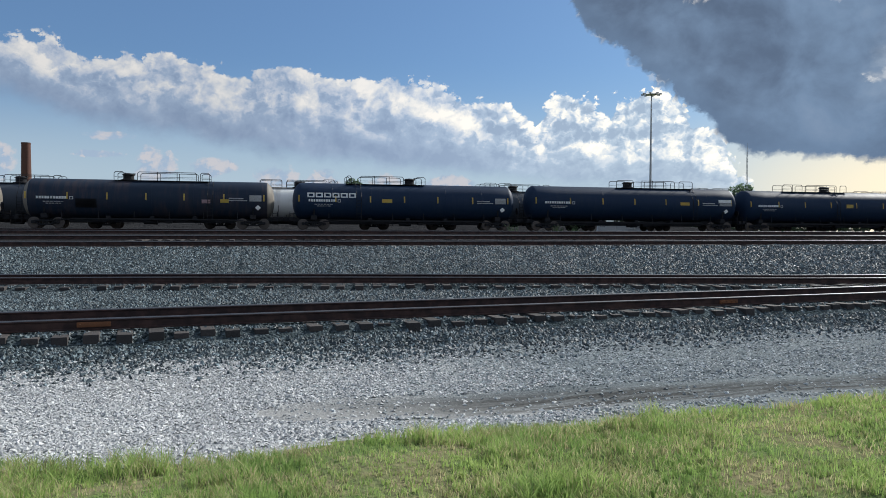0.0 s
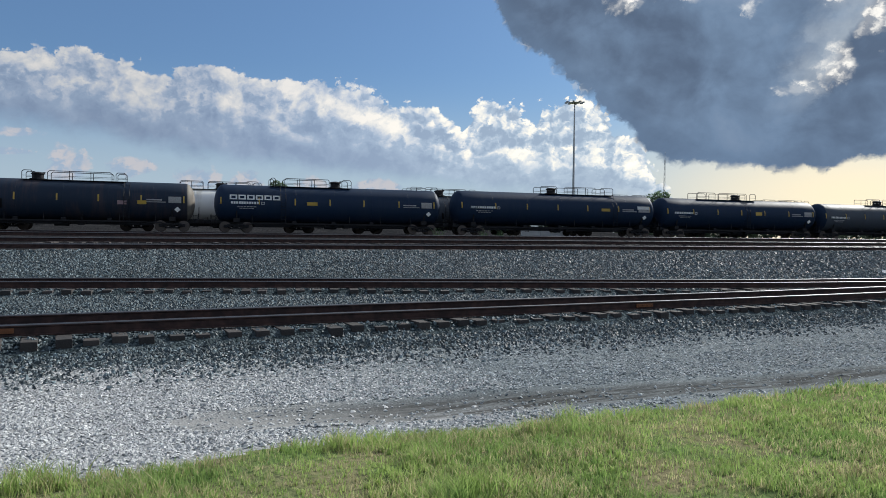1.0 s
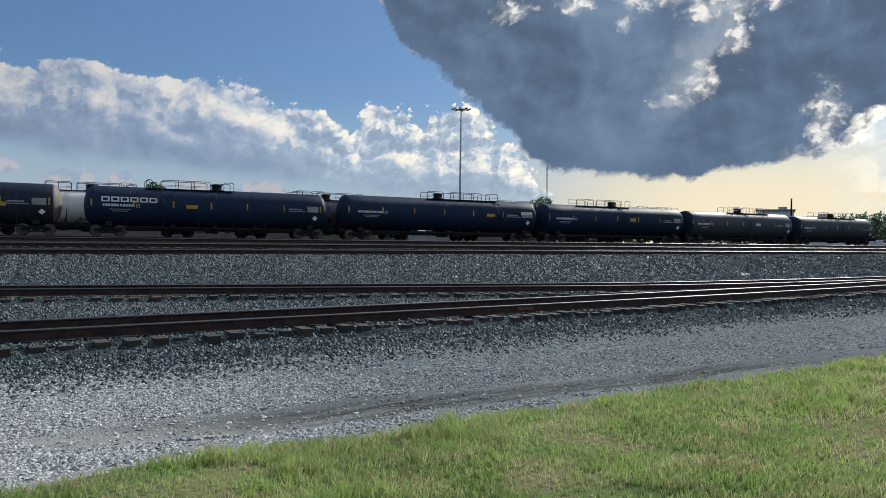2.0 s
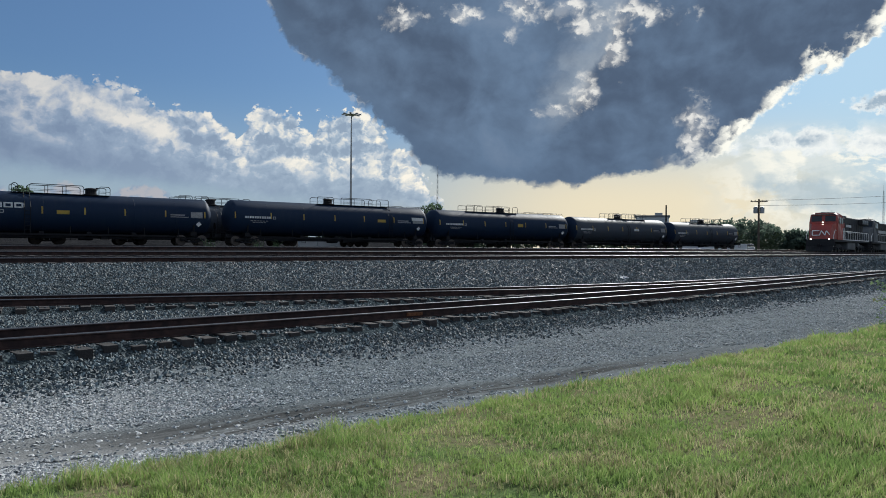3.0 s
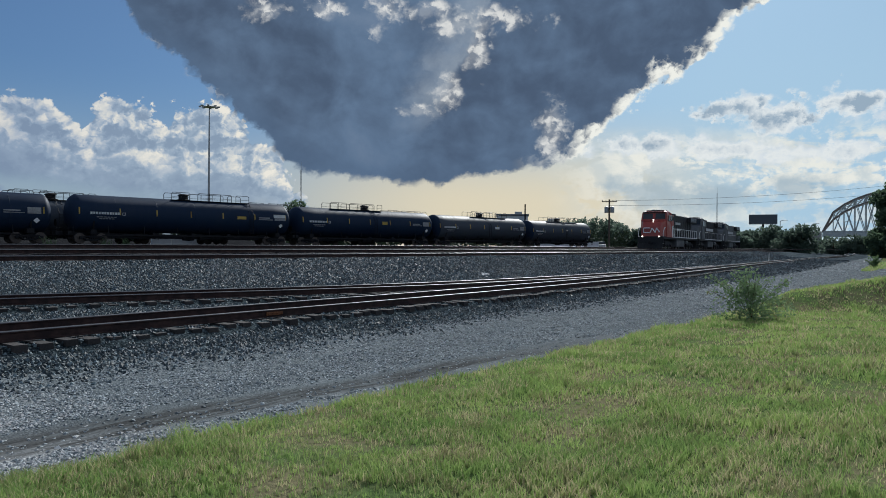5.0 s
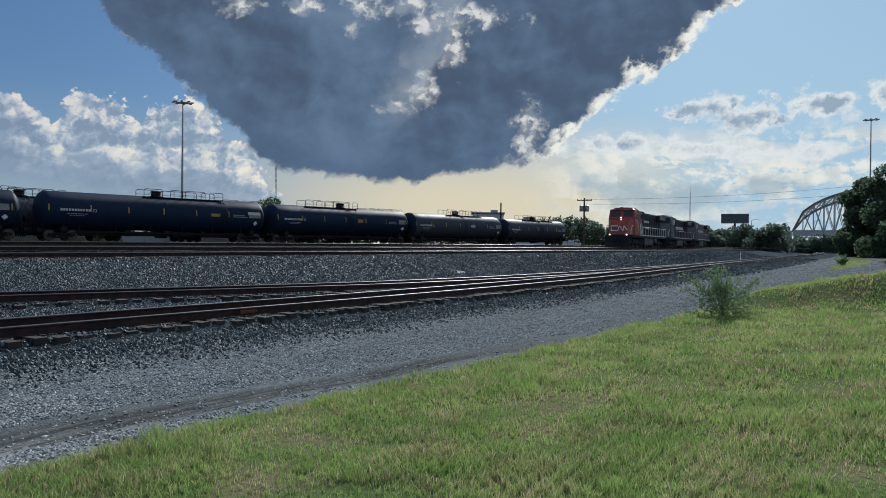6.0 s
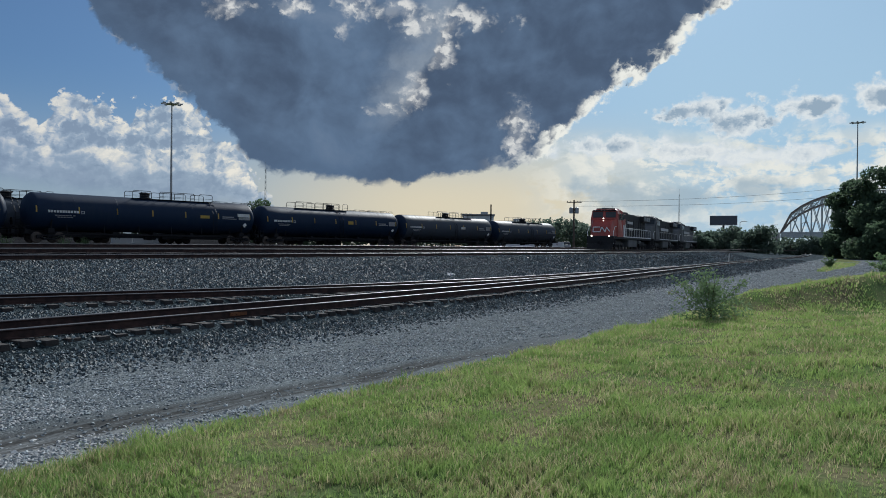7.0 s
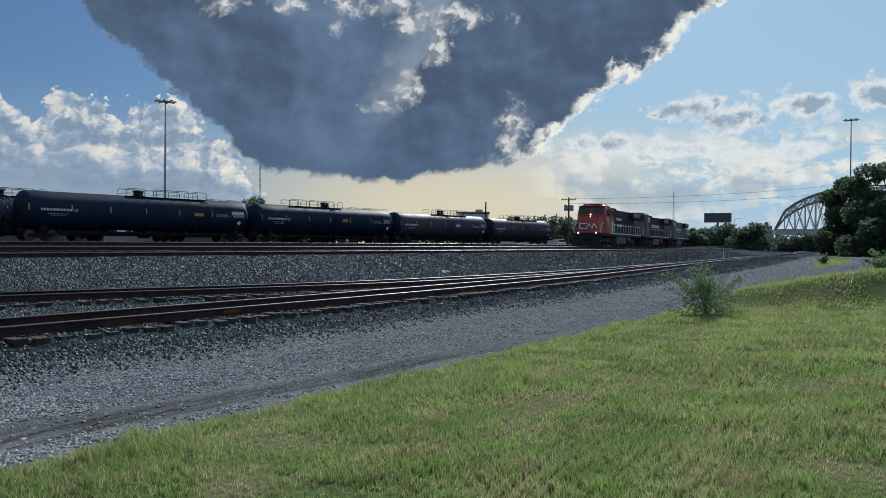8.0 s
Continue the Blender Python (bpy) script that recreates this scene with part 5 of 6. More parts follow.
def light_mast(x, y, top, label):
    z = land(x, y)
    h = top - z
    t = thing("light_mast", pose(x, y, z), label, "light mast", "high light masts")
    bm = bmesh.new()
    add_rod(bm, (0, 0, 0), (0, 0, h), 0.30, 10, 0.12)
    part("pole", bm, GALV, t)
    bm = bmesh.new()
    add_lathe(bm, [(h - 0.15, 0.5), (h - 0.05, 1.15), (h + 0.05, 1.15), (h + 0.1, 0.5)], "Z", 20, False)
    part("ring", bm, GALV, t)
    for k in range(8):
        a = k * math.pi / 4
        bm = bmesh.new()
        c, s = math.cos(a), math.sin(a)
        add_rod(bm, (c * 0.9, s * 0.9, h), (c * 1.5, s * 1.5, h + 0.08), 0.05)
        add_box(bm, (c * 1.75, s * 1.75, h + 0.06), (0.55, 0.4, 0.26), 0.06, Euler((0, 0, a)).to_matrix())
        part("floodlight", bm, GALV, t)


def lattice_mast(az, dist, el, label, w=0.5):
    x, y = aim(az, dist)
    h = 1.66 + dist * math.tan(radians(el)) - 1.2
    t = thing("radio_mast", pose(x, y, 1.2), label, "radio mast", "radio masts")
    bm = bmesh.new()
    legs = [(w * math.cos(a), w * math.sin(a)) for a in (0.3, 2.4, 4.5)]
    for a, b in legs:
        add_rod(bm, (a, b, 0), (a * 0.4, b * 0.4, h), 0.05, 5)
    n = int(h / 1.4)
    for k in range(n):
        f0, f1 = 1 - 0.6 * k / n, 1 - 0.6 * (k + 1) / n
        for i in range(3):
            p, q = legs[i], legs[(i + 1) % 3]
            add_rod(bm, (p[0] * f0, p[1] * f0, h * k / n), (q[0] * f1, q[1] * f1, h * (k + 1) / n), 0.025, 4)
    part("lattice", bm, GALV, t)
    bm = bmesh.new()
    add_rod(bm, (0, 0, h), (0, 0, h * 1.1), 0.04)
    part("antenna", bm, GALV, t)


def chimney():
    x, y = -23.2, 200
    t = thing("chimney", pose(x, y, 1.2), "tall tapering brown brick chimney stack", "chimney")
    bm = bmesh.new()
    add_lathe(bm, [(0, 1.3), (20.2, 1.0), (20.3, 1.04), (20.6, 1.04), (20.6, 0.75), (19.0, 0.75)], "Z", 24, False)
    part("stack", bm, BRICK, t)
    bm = bmesh.new()
    for k in range(26):
        add_box(bm, (0.3, -1.32 + 0.0148 * (k * 0.75 + 0.5), k * 0.75 + 0.5), (0.4, 0.14, 0.04))
    part("ladder", bm, IRON, t)


def utility_pole():
    x, y = aim(68.8, 112)
    z = land(x, y)
    h = 1.66 + 112 * math.tan(radians(3.63)) - z
    t = thing("utility_pole", pose(x, y, z, 0, 0, -62), "wooden utility pole with transformers and a crossarm", "utility pole")
    bm = bmesh.new()
    add_rod(bm, (0, 0, 0), (0, 0, h), 0.17, 8, 0.11)
    part("pole", bm, POLE_WOOD, t)
    bm = bmesh.new()
    add_box(bm, (0, -0.12, h - 0.35), (2.2, 0.1, 0.12), 0.01)
    part("crossarm", bm, POLE_WOOD, t)
    for s in (-1.0, -0.5, 0.5, 1.0):
        bm = bmesh.new()
        add_lathe(bm, [(h - 0.29, 0.04), (h - 0.2, 0.06), (h - 0.12, 0.03)], "Z", 8, False)
        bmesh.ops.translate(bm, verts=bm.verts, vec=(s, -0.12, 0))
        part("insulator", bm, GALV, t)
    for s in (-0.42, 0.42):
        bm = bmesh.new()
        add_lathe(bm, [(h - 2.0, 0.26), (h - 1.95, 0.3), (h - 1.2, 0.3), (h - 1.12, 0.2), (h - 1.05, 0.05)], "Z", 12, False)
        bmesh.ops.translate(bm, verts=bm.verts, vec=(s, -0.1, 0))
        part("transformer", bm, GALV, t)
    top = h + z - 0.2
    ex, ey = aim(88.0, 150)
    for k, dz in ((0, 0.0), (1, -0.7)):
        data = bpy.data.curves.new("power_line", "CURVE")
        data.dimensions, data.bevel_depth = "3D", 0.02
        sp = data.splines.new("POLY")
        sp.points.add(16)
        for i in range(17):
            f = i / 16
            sp.points[i].co = (x + (ex - x) * f, y + (ey - y) * f, top + dz + (13.0 - 1.4 * k - top - dz) * f - 2.4 * f * (1 - f), 1)
        data.materials.append(IRON)
        tagged(new("power_line", data), "thin black overhead power line", "power line", "overhead wires")


def billboard():
    d = 300
    (x0, y0), (x1, y1) = aim(78.55, d), aim(80.42, d)
    w = math.hypot(x1 - x0, y1 - y0)
    zt, zb = 1.66 + d * math.tan(radians(2.42)), 1.66 + d * math.tan(radians(1.75))
    x, y = (x0 + x1) / 2, (y0 + y1) / 2
    t = thing("billboard", pose(x, y, 1.2, 0, 0, math.degrees(math.atan2(y1 - y0, x1 - x0))), "dark-backed roadside billboard on a single post", "billboard")
    bm = bmesh.new()
    add_box(bm, (0, 0, (zt + zb) / 2 - 1.2), (w, 0.5, zt - zb), 0.05)
    part("panel", bm, BOARD, t)
    bm = bmesh.new()
    add_box(bm, (0, 0.5, zb - 1.2 - 0.1), (w, 0.9, 0.12), 0.02)
    for k in range(5):
        add_rod(bm, (-w / 2 + w * (k + 0.5) / 5, 0.35, zb - 1.3), (-w / 2 + w * (k + 0.5) / 5, 0.35, zt - 1.3), 0.08)
    part("catwalk", bm, GALV, t)
    bm = bmesh.new()
    add_rod(bm, (0, 0.6, 0), (0, 0.6, zb - 1.1), 0.4, 12)
    part("post", bm, IRON, t)


def bridge():
    """Arched steel truss road bridge with its approach."""
    x0, y0 = aim(83.25, 300)
    deck = 1.66 + 300 * math.tan(radians(1.05)) - 1.2
    t = thing("truss_bridge", pose(x0, y0, 1.2, 0, 0, -84), "arched steel truss road bridge with rusty chords", "bridge")
    L, rise, n = 62.0, 15.8, 18
    for side in (0, 10.5):
        top = []
        for k in range(n + 1):
            f = k / n
            top.append((L * f, side, deck + 0.6 + rise * (1 - (2 * f - 1) ** 2) ** 0.5))
        bm = bmesh.new()
        low = [(a, b, max(deck + 0.6, c - 2.6)) for a, b, c in top]
        for a, b in zip(top, top[1:]):
            add_rod(bm, a, b, 0.3, 4)
        for a, b in zip(low, low[1:]):
            add_rod(bm, a, b, 0.24, 4)
        part("arch_chord", bm, TRUSS_PAINT, t)
        for k in range(n):
            bm = bmesh.new()
            add_rod(bm, top[k], low[k + 1], 0.13, 4)
            add_rod(bm, low[k], top[k + 1], 0.13, 4)
            part("chord_lacing", bm, DECK_PAINT, t)
        for k in range(n):
            bm = bmesh.new()
            x = L * k / n
            if k:
                add_rod(bm, (x, side, deck), top[k], 0.17, 4)
            if k < n // 2:
                add_rod(bm, (x, side, deck) if k else top[0], top[k + 1], 0.16, 4)
                if k:
                    add_rod(bm, top[k], (L * (k + 1) / n, side, deck), 0.14, 4)
            else:
                add_rod(bm, top[k], (L * (k + 1) / n, side, deck), 0.16, 4)
                add_rod(bm, (x, side, deck), top[k + 1], 0.14, 4)
            part("truss_web", bm, DECK_PAINT, t)
        bm = bmesh.new()
        add_box(bm, (L / 2, side, deck + 0.6), (L, 0.14, 0.9), 0.02)
        for k in range(32):
            add_box(bm, (L * (k + 0.5) / 32, side - 0.12, deck + 0.6), (0.25, 0.12, 1.2))
        part("parapet", bm, DECK_PAINT, t)
    bm = bmesh.new()
    for k in range(2, n - 1):
        f = k / n
        z = deck + 0.6 + rise * (1 - (2 * f - 1) ** 2) ** 0.55
        add_rod(bm, (L * f, 0, z), (L * f, 10.5, z), 0.14, 4)
    part("portal_brace", bm, TRUSS_PAINT, t)
    bm = bmesh.new()
    add_box(bm, (L / 2, 5.2, deck - 0.5), (L, 11, 1.1), 0.05)
    part("deck", bm, DECK_PAINT, t)
    t = thing("road_viaduct", pose(x0, y0, 1.2, 0, 0, -84), "grey concrete road viaduct leading to the bridge", "viaduct")
    bm = bmesh.new()
    add_box(bm, (-50.3, 5.2, deck - 0.7), (100, 10.5, 1.4), 0.05)
    part("deck", bm, CONCRETE, t)
    bm = bmesh.new()
    for s in (0.1, 10.3):
        add_box(bm, (-50.3, s, deck + 0.45), (100, 0.25, 0.9), 0.03)
    part("parapet", bm, CONCRETE, t)
    for x in (-1.2, -18, -36, -54, -72):
        for s in (1.5, 5.2, 9):
            bm = bmesh.new()
            add_box(bm, (x, s, (deck - 1.4) / 2), (1.3, 1.1, deck - 1.4), 0.08)
            part("pier", bm, CONCRETE, t)
    for az, el, d in ((80.6, 2.0, 290), (82.6, 1.75, 292), (81.4, 1.6, 340), (84.6, 1.9, 330)):
        x, y = aim(az, d)
        h = 1.66 + d * math.tan(radians(el)) - 1.2
        s = thing("street_lamp", pose(x, y, 1.2), "thin grey street lamp with a bent arm", "street lamp", "street lamps by the bridge")
        bm = bmesh.new()
        add_path(bm, [(0, 0, 0), (0, 0, h - 0.4), (0.1, -0.6, h), (0.1, -1.8, h + 0.05)], 0.11)
        part("pole", bm, GALV, s)
        bm = bmesh.new()
        add_box(bm, (0.1, -2.1, h + 0.02), (0.3, 0.8, 0.16), 0.04)
        part("lamp_head", bm, GALV, s)


def far_building(az0, az1, dist, el, label, mat, roof):
    (x0, y0), (x1, y1) = aim(az0, dist), aim(az1, dist)
    w = math.hypot(x1 - x0, y1 - y0)
    h = 1.66 + dist * math.tan(radians(el)) - 1.2
    t = thing("warehouse", pose((x0 + x1) / 2, (y0 + y1) / 2, 1.2, 0, 0, math.degrees(math.atan2(y1 - y0, x1 - x0))), label, "warehouse", "far warehouses")
    bm = bmesh.new()
    add_box(bm, (0, 8, h / 2 - 0.3), (w, 16, h - 0.6), 0.03)
    part("wall", bm, mat, t)
    bm = bmesh.new()
    add_box(bm, (0, 8, h - 0.2), (w + 0.8, 16.8, 0.5), 0.05)
    part("roof", bm, roof, t)
    for k in range(max(2, int(w / 5))):
        bm = bmesh.new()
        add_box(bm, (-w / 2 + (k + 0.5) * w / max(2, int(w / 5)), -0.03, h * 0.62), (1.6, 0.1, 1.2), 0.02)
        part("window", bm, GLASS, t)
    bm = bmesh.new()
    add_box(bm, (w * 0.2, 6, h + 0.5), (2.5, 2, 1.2), 0.1)
    part("roof_unit", bm, GALV, t)


def flare_stack():
    x, y = aim(62.45, 118)
    t = thing("steel_post", pose(x, y, 1.2), "dark steel post behind the tank cars", "post")
    bm = bmesh.new()
    add_rod(bm, (0, 0, 0), (0, 0, 0.5 + 118 * math.tan(radians(3.25))), 0.16, 8, 0.11)
    part("pole", bm, IRON, t)


def concrete_barrier(x0, x1, h):
    """A low barrier behind the cars, in cast lengths."""
    off, n = 8.5, 3
    t = thing("concrete_barrier", pose((x0 + x1) / 2, car_row((x0 + x1) / 2) + off, 1.42, 0, 0, math.degrees(math.atan(-0.17))), "low pale concrete barrier behind the tank cars", "barrier", "barriers behind the cars")
    w = (x1 - x0) * 1.014 / n
    for k in range(n):
        bm = bmesh.new()
        x = (k - (n - 1) / 2) * w
        add_box(bm, (x, 0, 0.12), (w - 0.08, 0.6, 0.3), 0.03)
        add_box(bm, (x, 0, h / 2 + 0.1), (w - 0.08, 0.26, h - 0.1), 0.04)
        part("length", bm, SIDING, t)


def litter():
    x, y = 32.3, 18.7
    t = thing("litter", pose(x, y, land(x, y) + 0.03, 8, -14, 30), "crumpled white paper litter on the ballast", "litter")
    bm = bmesh.new()
    bmesh.ops.create_grid(bm, x_segments=6, y_segments=5, size=0.22)
    rng = random.Random(3)
    for v in bm.verts:
        v.co.z += rng.uniform(-0.06, 0.06)
    bmesh.ops.solidify(bm, geom=bm.faces[:], thickness=0.006)
    part("sheet", bm, PAPER, t)


def marker_post():
    x, y = aim(79.95, 100)
    t = thing("marker_post", pose(x, y, land(x, y), 0, 12, 0), "leaning thin white marker post beside the track", "marker post")
    bm = bmesh.new()
    add_box(bm, (0, 0, 0.6), (0.1, 0.06, 1.3), 0.01)
    part("post", bm, PAPER, t)
    bm = bmesh.new()
    add_box(bm, (0, 0, 1.27), (0.12, 0.08, 0.12), 0.01)
    part("cap", bm, CONCRETE, t)


def parked_car(az, dist, turn, mat, label):
    x, y = aim(az, dist)
    t = thing("parked_car", pose(x, y, 1.3, 0, 0, turn), label, "car", "cars parked behind the yard")
    bm = bmesh.new()
    add_box(bm, (0, 0, 0.62), (4.6, 1.8, 0.62), 0.12)
    part("body", bm, mat, t)
    bm = bmesh.new()
    add_box(bm, (-0.2, 0, 1.15), (2.5, 1.55, 0.58), 0.2)
    part("cabin", bm, GLASS, t)
    bm = bmesh.new()
    add_box(bm, (-0.2, 0, 1.45), (1.9, 1.4, 0.06), 0.02)
    part("roof", bm, mat, t)
    for s in (-0.82, 0.82):
        for q in (-1.4, 1.4):
            bm = bmesh.new()
            add_lathe(bm, [(s - 0.1, 0.2), (s - 0.1, 0.33), (s + 0.1, 0.33), (s + 0.1, 0.2)], "Y", 14, False)
            bmesh.ops.translate(bm, verts=bm.verts, vec=(q, 0, 0.33))
            part("wheel", bm, IRON, t)


trees()
marker_post()
parked_car(67.2, 150, 12, PAPER, "white car parked behind the yard")
parked_car(68.2, 152, 20, GALV, "silver car parked behind the yard")
parked_car(66.0, 156, 5, PAPER, "white van-like car parked behind the yard")
gap_scrub()
light_mast(95.5, 120, 28.8, "tall galvanised floodlight mast behind the tank cars")
light_mast(*aim(87.95, 235), 37.1, "tall galvanised floodlight mast behind the trees")
lattice_mast(45.15, 198, 5.7, "slim grey radio mast behind the tank cars", 0.35)
lattice_mast(76.4, 400, 4.0, "slim lattice radio mast beyond the tree line", 0.6)
chimney()
utility_pole()
billboard()
bridge()
far_building(60.2, 62.6, 255, 2.5, "pale metal-clad warehouse with a flat roof", SIDING, ROOFING)
far_building(62.9, 65.0, 290, 2.0, "low grey warehouse with a flat roof", SIDING, ROOFING)
flare_stack()
concrete_barrier(45.7, 52.1, 0.9)
concrete_barrier(109.5, 128.8, 1.2)
litter()

# ---- stones, grass and weeds ----


def scatter_stones(name, count, zone, size, mat, label, seed, lie=1.0):
    rng = np.random.default_rng(seed)
    base = np.array([(1, 0, 0), (-1, 0, 0), (0, 1, 0), (0, -1, 0), (0, 0, 1), (0, 0, -1)], float)
    tri = np.array([(0, 2, 4), (2, 1, 4), (1, 3, 4), (3, 0, 4), (2, 0, 5), (1, 2, 5), (3, 1, 5), (0, 3, 5)])
    pts = []
    while len(pts) < count:
        p = zone(rng)
        if p:
            pts.append(p)
    c = np.array(pts)
    wide = np.maximum(1.0, np.hypot(c[:, 0], c[:, 1]) / 22)[:, None, None]
    s = wide * size * rng.uniform(0.45, 1.0, (count, 1, 1)) * rng.uniform(0.7, 1.35, (count, 1, 3)) * np.array((1, 1, lie))
    v = base[None] * s * rng.uniform(0.75, 1.25, (count, 6, 1))
    a, b = rng.uniform(0, 6.28, count), rng.uniform(-0.7, 0.7, count)
    ca, sa, cb, sb = np.cos(a)[:, None], np.sin(a)[:, None], np.cos(b)[:, None], np.sin(b)[:, None]
    y, z = v[..., 1] * cb - v[..., 2] * sb, v[..., 1] * sb + v[..., 2] * cb
    v = np.stack([v[..., 0] * ca - y * sa, v[..., 0] * sa + y * ca, z], -1) + c[:, None, :]
    me = bpy.data.meshes.new(name)
    me.from_pydata(v.reshape(-1, 3).tolist(), [], (tri[None] + 6 * np.arange(count)[:, None, None]).reshape(-1, 3).tolist())
    me.materials.append(mat)
    tagged(new(name, me), label, "ballast", kind="stuff")


def polar(rng, a0, a1, r0, r1, power):
    az, u = radians(rng.uniform(a0, a1)), rng.random()
    r = (r0 ** power + u * (r1 ** power - r0 ** power)) ** (1 / power)
    return 0.1 + r * math.sin(az), r * math.cos(az) - 0.1


def ballast_zone(rng):
    x, y = polar(rng, -11, 85, 9, 140, 0.42)
    _, a, m = lines(x)
    if y < a - 3.2 - min(1.8, max(0.0, (x - 35) / 25)) + 2.4 * rng.random() ** 0.7 or y > m - 0.6:
        return None
    b = float(branch_near(x))
    low = a - 0.6 < y < a + 2.05 or x < 42 and b - 0.6 < y < b + 2.05
    if low and rng.random() < 0.6:
        return None
    return x, y, land(x, y) - (0.012 if low else 0.0) + rng.uniform(-0.008, 0.014)


def gravel_zone(rng, place_at):
    x, y = place_at
    e, a, _ = lines(x)
    rut = rut_at(x, y) > 0.25
    if y < e + 0.15 + 0.3 * rng.random() or y > a - 0.8 - 1.9 * rng.random() or rut and rng.random() < 0.93:
        return None
    return x, y, land(x, y) + rng.uniform(-0.008, 0.006)


def pale_zone(rng):
    p = gravel_zone(rng, polar(rng, -11, 55, 5, 20, 0.5))
    return p if p and p[0] < 3.5 + 5 * (rng.random() - 0.5) else None


def far_zone(rng):
    return gravel_zone(rng, polar(rng, 60, 89, 40, 140, 0.6))


def grey_zone(rng):
    p = gravel_zone(rng, polar(rng, 8, 88, 5, 45, 0.3))
    return p if p and p[0] > 3.5 + 5 * (rng.random() - 0.5) else None


def blades(name, count, zone, mat, label, seed, category="grass"):
    rng = np.random.default_rng(seed)
    rows = []
    while len(rows) < count:
        p = zone(rng)
        if p:
            rows.append(p)
    x, y, z, h, w = np.array(rows).T
    a, b = rng.uniform(0, 6.28, count), rng.uniform(0, 6.28, count)
    bend = h * rng.uniform(0.15, 1.0, count)
    px, py = np.cos(a) * w / 2, np.sin(a) * w / 2
    bx, by = np.cos(b) * bend, np.sin(b) * bend
    one = [np.stack(q, -1) for q in ((x - px, y - py, z - 0.01), (x + px, y + py, z - 0.01), (x + bx * 0.35 + px * 0.8, y + by * 0.35 + py * 0.8, z + h * 0.6),
                                     (x + bx * 0.35 - px * 0.8, y + by * 0.35 - py * 0.8, z + h * 0.6), (x + bx, y + by, z + h))]
    v = np.stack(one, 1).reshape(-1, 3)
    k = 5 * np.arange(count)
    faces = [f for i in k.tolist() for f in ((i, i + 1, i + 2, i + 3), (i + 3, i + 2, i + 4))]
    me = bpy.data.meshes.new(name)
    me.from_pydata(v.tolist(), [], faces)
    me.materials.append(mat)
    tagged(new(name, me), label, category, kind="stuff")


def turf_zone(rng):
    x, y = polar(rng, -14, 97, 3.9, 48, 0.45)
    e = lines(x)[0] + 0.22 * noise.noise((x * 1.3, y * 1.3, 9)) + 0.12 * noise.noise((x * 5, y * 5, 2))
    if y > e:
        return None
    n = noise.noise((x * 0.9, y * 0.9, 5))
    if n < -0.15 and rng.random() < 0.6:
        return None
    r = math.hypot(x, y)
    if r < 16 and rng.random() < 0.6:
        i, j = math.floor(x / 0.13), math.floor(y / 0.13)
        cx, cy = (i + 0.5 + 0.8 * noise.noise((i * 3.3, j * 7.1, 1))) * 0.13, (j + 0.5 + 0.8 * noise.noise((i * 5.7, j * 2.9, 2))) * 0.13
        x, y = cx + (x - cx) * 0.5, cy + (y - cy) * 0.5
    tuft = 1.9 if noise.noise((x * 1.7, y * 1.7, 8)) > 0.32 else 1.0
    edge = 1.35 if y > e - 0.5 else 1.0
    return x, y, land(x, y), rng.uniform(0.03, 0.09) * tuft * edge * (0.85 + 0.7 * n), rng.uniform(0.004, 0.008) * max(1.0, r / 6)


def round_zone(rng):
    a, r = rng.uniform(0, 6.283), 14 * math.sqrt(rng.random())
    x, y = 0.3 + r * math.cos(a), r * math.sin(a) - 0.2
    if y > lines(x)[0] or r > 3.9 and -14 < math.degrees(math.atan2(x, y)) < 97:
        return None
    return x, y, land(x, y), rng.uniform(0.04, 0.11), rng.uniform(0.006, 0.014)


def far_turf_zone(rng):
    x, y = polar(rng, 55, 98, 30, 130, 0.6)
    if y > lines(x)[0] and not island(x, y):
        return None
    return x, y, land(x, y), rng.uniform(0.08, 0.25), rng.uniform(0.05, 0.12)


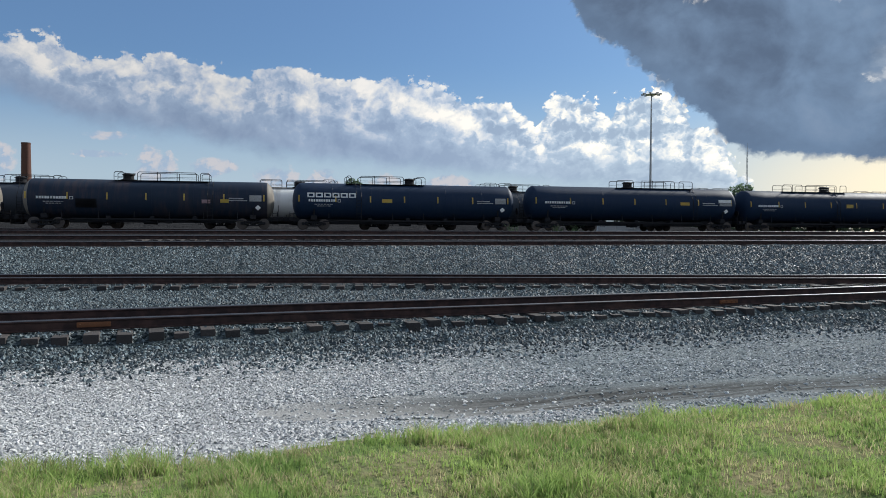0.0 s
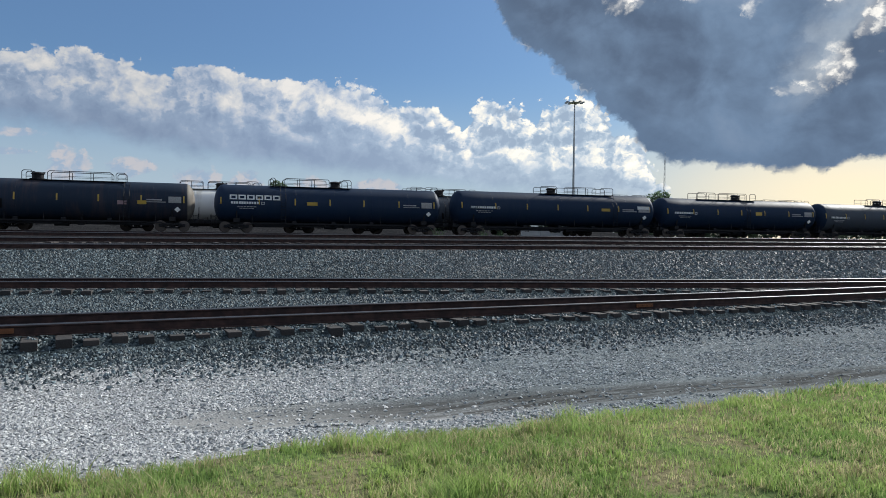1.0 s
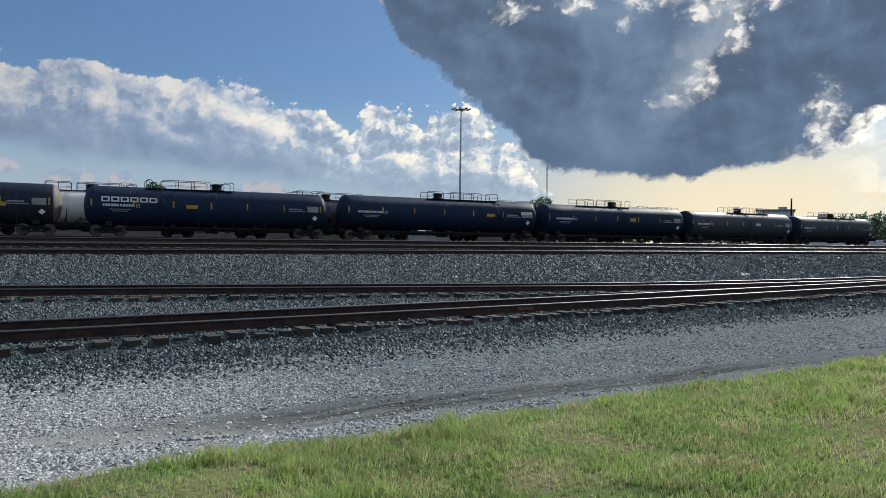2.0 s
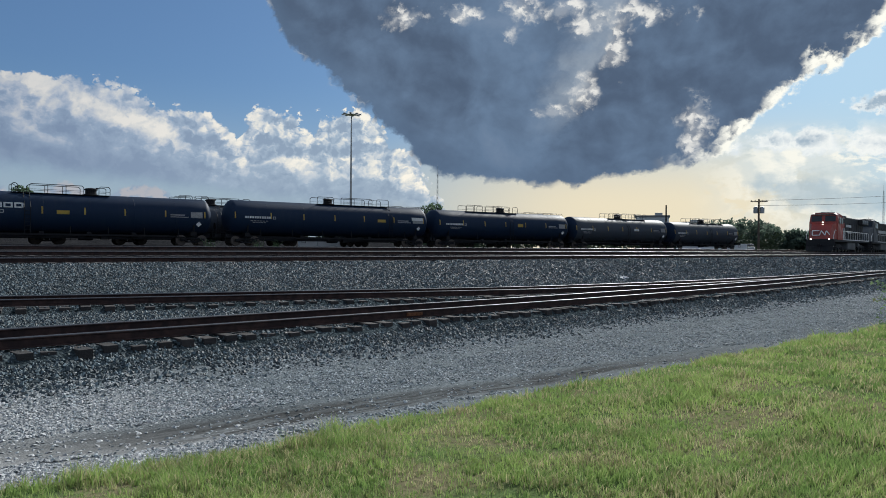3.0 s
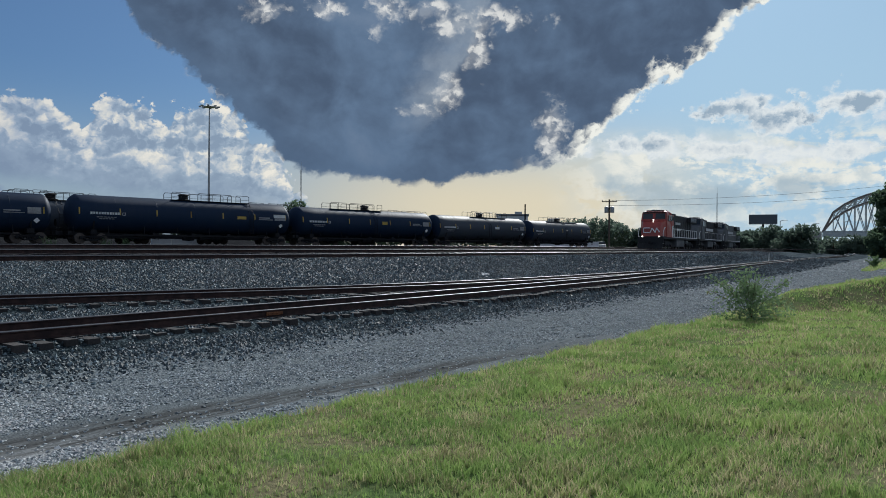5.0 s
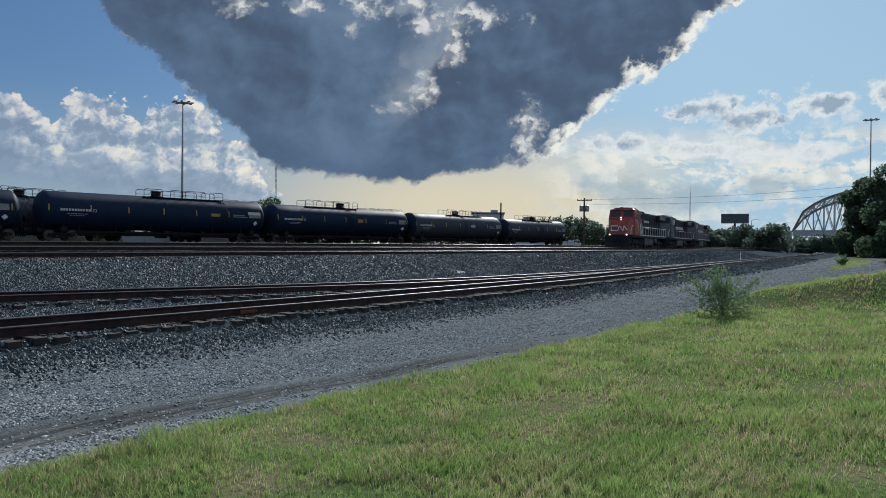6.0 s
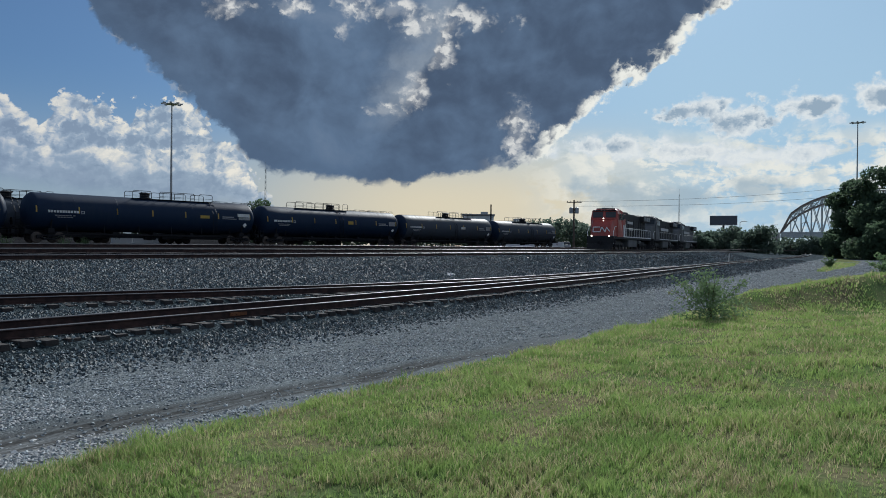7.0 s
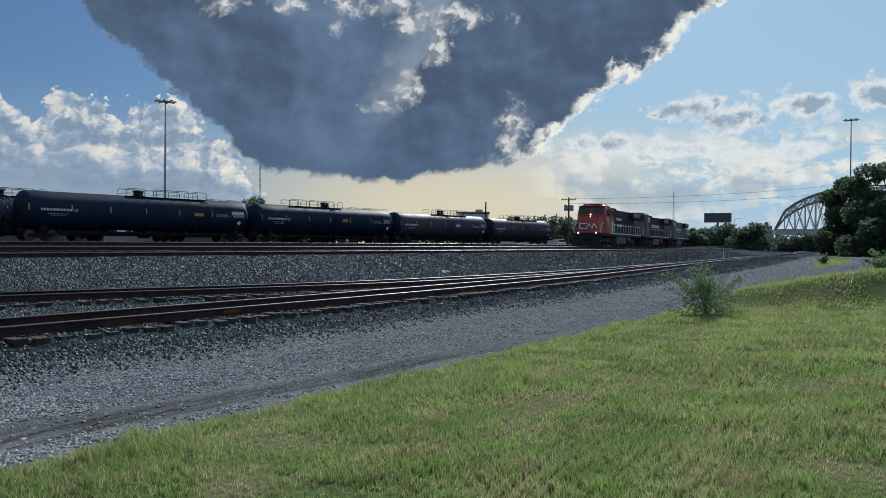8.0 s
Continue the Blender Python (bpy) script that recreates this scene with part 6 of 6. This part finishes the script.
def bush(x, y, h, w, seed, label, leaves=1700, size=0.05):
    """Dense low heart with thin leafy shoots above it."""
    rng = random.Random(seed)
    t = thing("bush", pose(x, y, land(x, y) - 0.02), label, "bush", "weedy bushes")
    tips = []
    for k in range(18):
        a, q = rng.uniform(0, 6.28), rng.uniform(0.1, 0.52) * w
        tip = Vector((math.cos(a) * q, math.sin(a) * q, h * rng.uniform(0.5, 1.0) * (1.05 - 0.4 * q / w)))
        mid = Vector((tip.x * 0.45, tip.y * 0.45, tip.z * 0.62))
        bm = bmesh.new()
        add_path(bm, [(0, 0, 0), mid, tip], 0.005, 4)
        part("stem", bm, BARK, t)
        for f in (0.2, 0.5, 0.8, 1.0):
            tips.append((*mid.lerp(tip, f), 0.075 * w / 1.4))
        tips.append((*mid, 0.13 * w / 1.4))
    for k in range(9):
        a, q = rng.uniform(0, 6.28), rng.uniform(0.0, 0.3) * w
        tips.append((math.cos(a) * q, math.sin(a) * q, h * rng.uniform(0.12, 0.38), w * rng.uniform(0.12, 0.19)))
    leaf_cloud("foliage", t, tips, leaves, size, BUSH_LEAF, seed)


def weed_zone(cx, cy, spread):
    def zone(rng):
        x, y = cx + rng.normal() * spread, cy + rng.normal() * spread * 0.5
        return x, y, land(x, y), rng.uniform(0.25, 0.9), rng.uniform(0.02, 0.035)
    return zone


scatter_stones("ballast_stones", 135000, ballast_zone, 0.043, STONE_DARK, "loose dark grey crushed ballast stones", 11)
scatter_stones("gravel_stones", 36000, pale_zone, 0.034, STONE_PALE, "pale dusty gravel on the service road", 12, 0.5)
scatter_stones("gravel_stones", 14000, far_zone, 0.024, STONE_MID, "mid-grey gravel along the far service road", 17, 0.5)
scatter_stones("gravel_stones", 56000, grey_zone, 0.031, STONE_MID, "mid-grey gravel on the service road", 16, 0.5)
blades("grass", 240000, turf_zone, GRASS, "short bright green grass with dry patches", 13)
blades("near_grass", 30000, round_zone, GRASS, "short bright green grass underfoot", 15)
blades("far_grass", 22000, far_turf_zone, GRASS, "rough green grass beside the gravel road", 14)
bush(18.9, 3.45, 1.25, 2.3, 21, "leafy green bush at the grass edge", 3000, 0.04)
bush(31, -0.4, 0.9, 2.6, 24, "dark bush on the grassy mound", 2200, 0.06)
bush(92, 5.6, 1.5, 1.6, 22, "dark small bush on the grass island", 900, 0.1)
bush(52, -1.5, 1.4, 3.0, 23, "dark bush on the grassy mound", 1500, 0.09)
for k, x in enumerate((37.0, 31.1, 35.3)):
    blades("weeds", 60, weed_zone(x, car_row(x) - 2.2, 0.28), BUSH_LEAF, "tall weeds beside the yard track", 30 + k, "weeds")


def motions():
    move_locomotives()


motions()
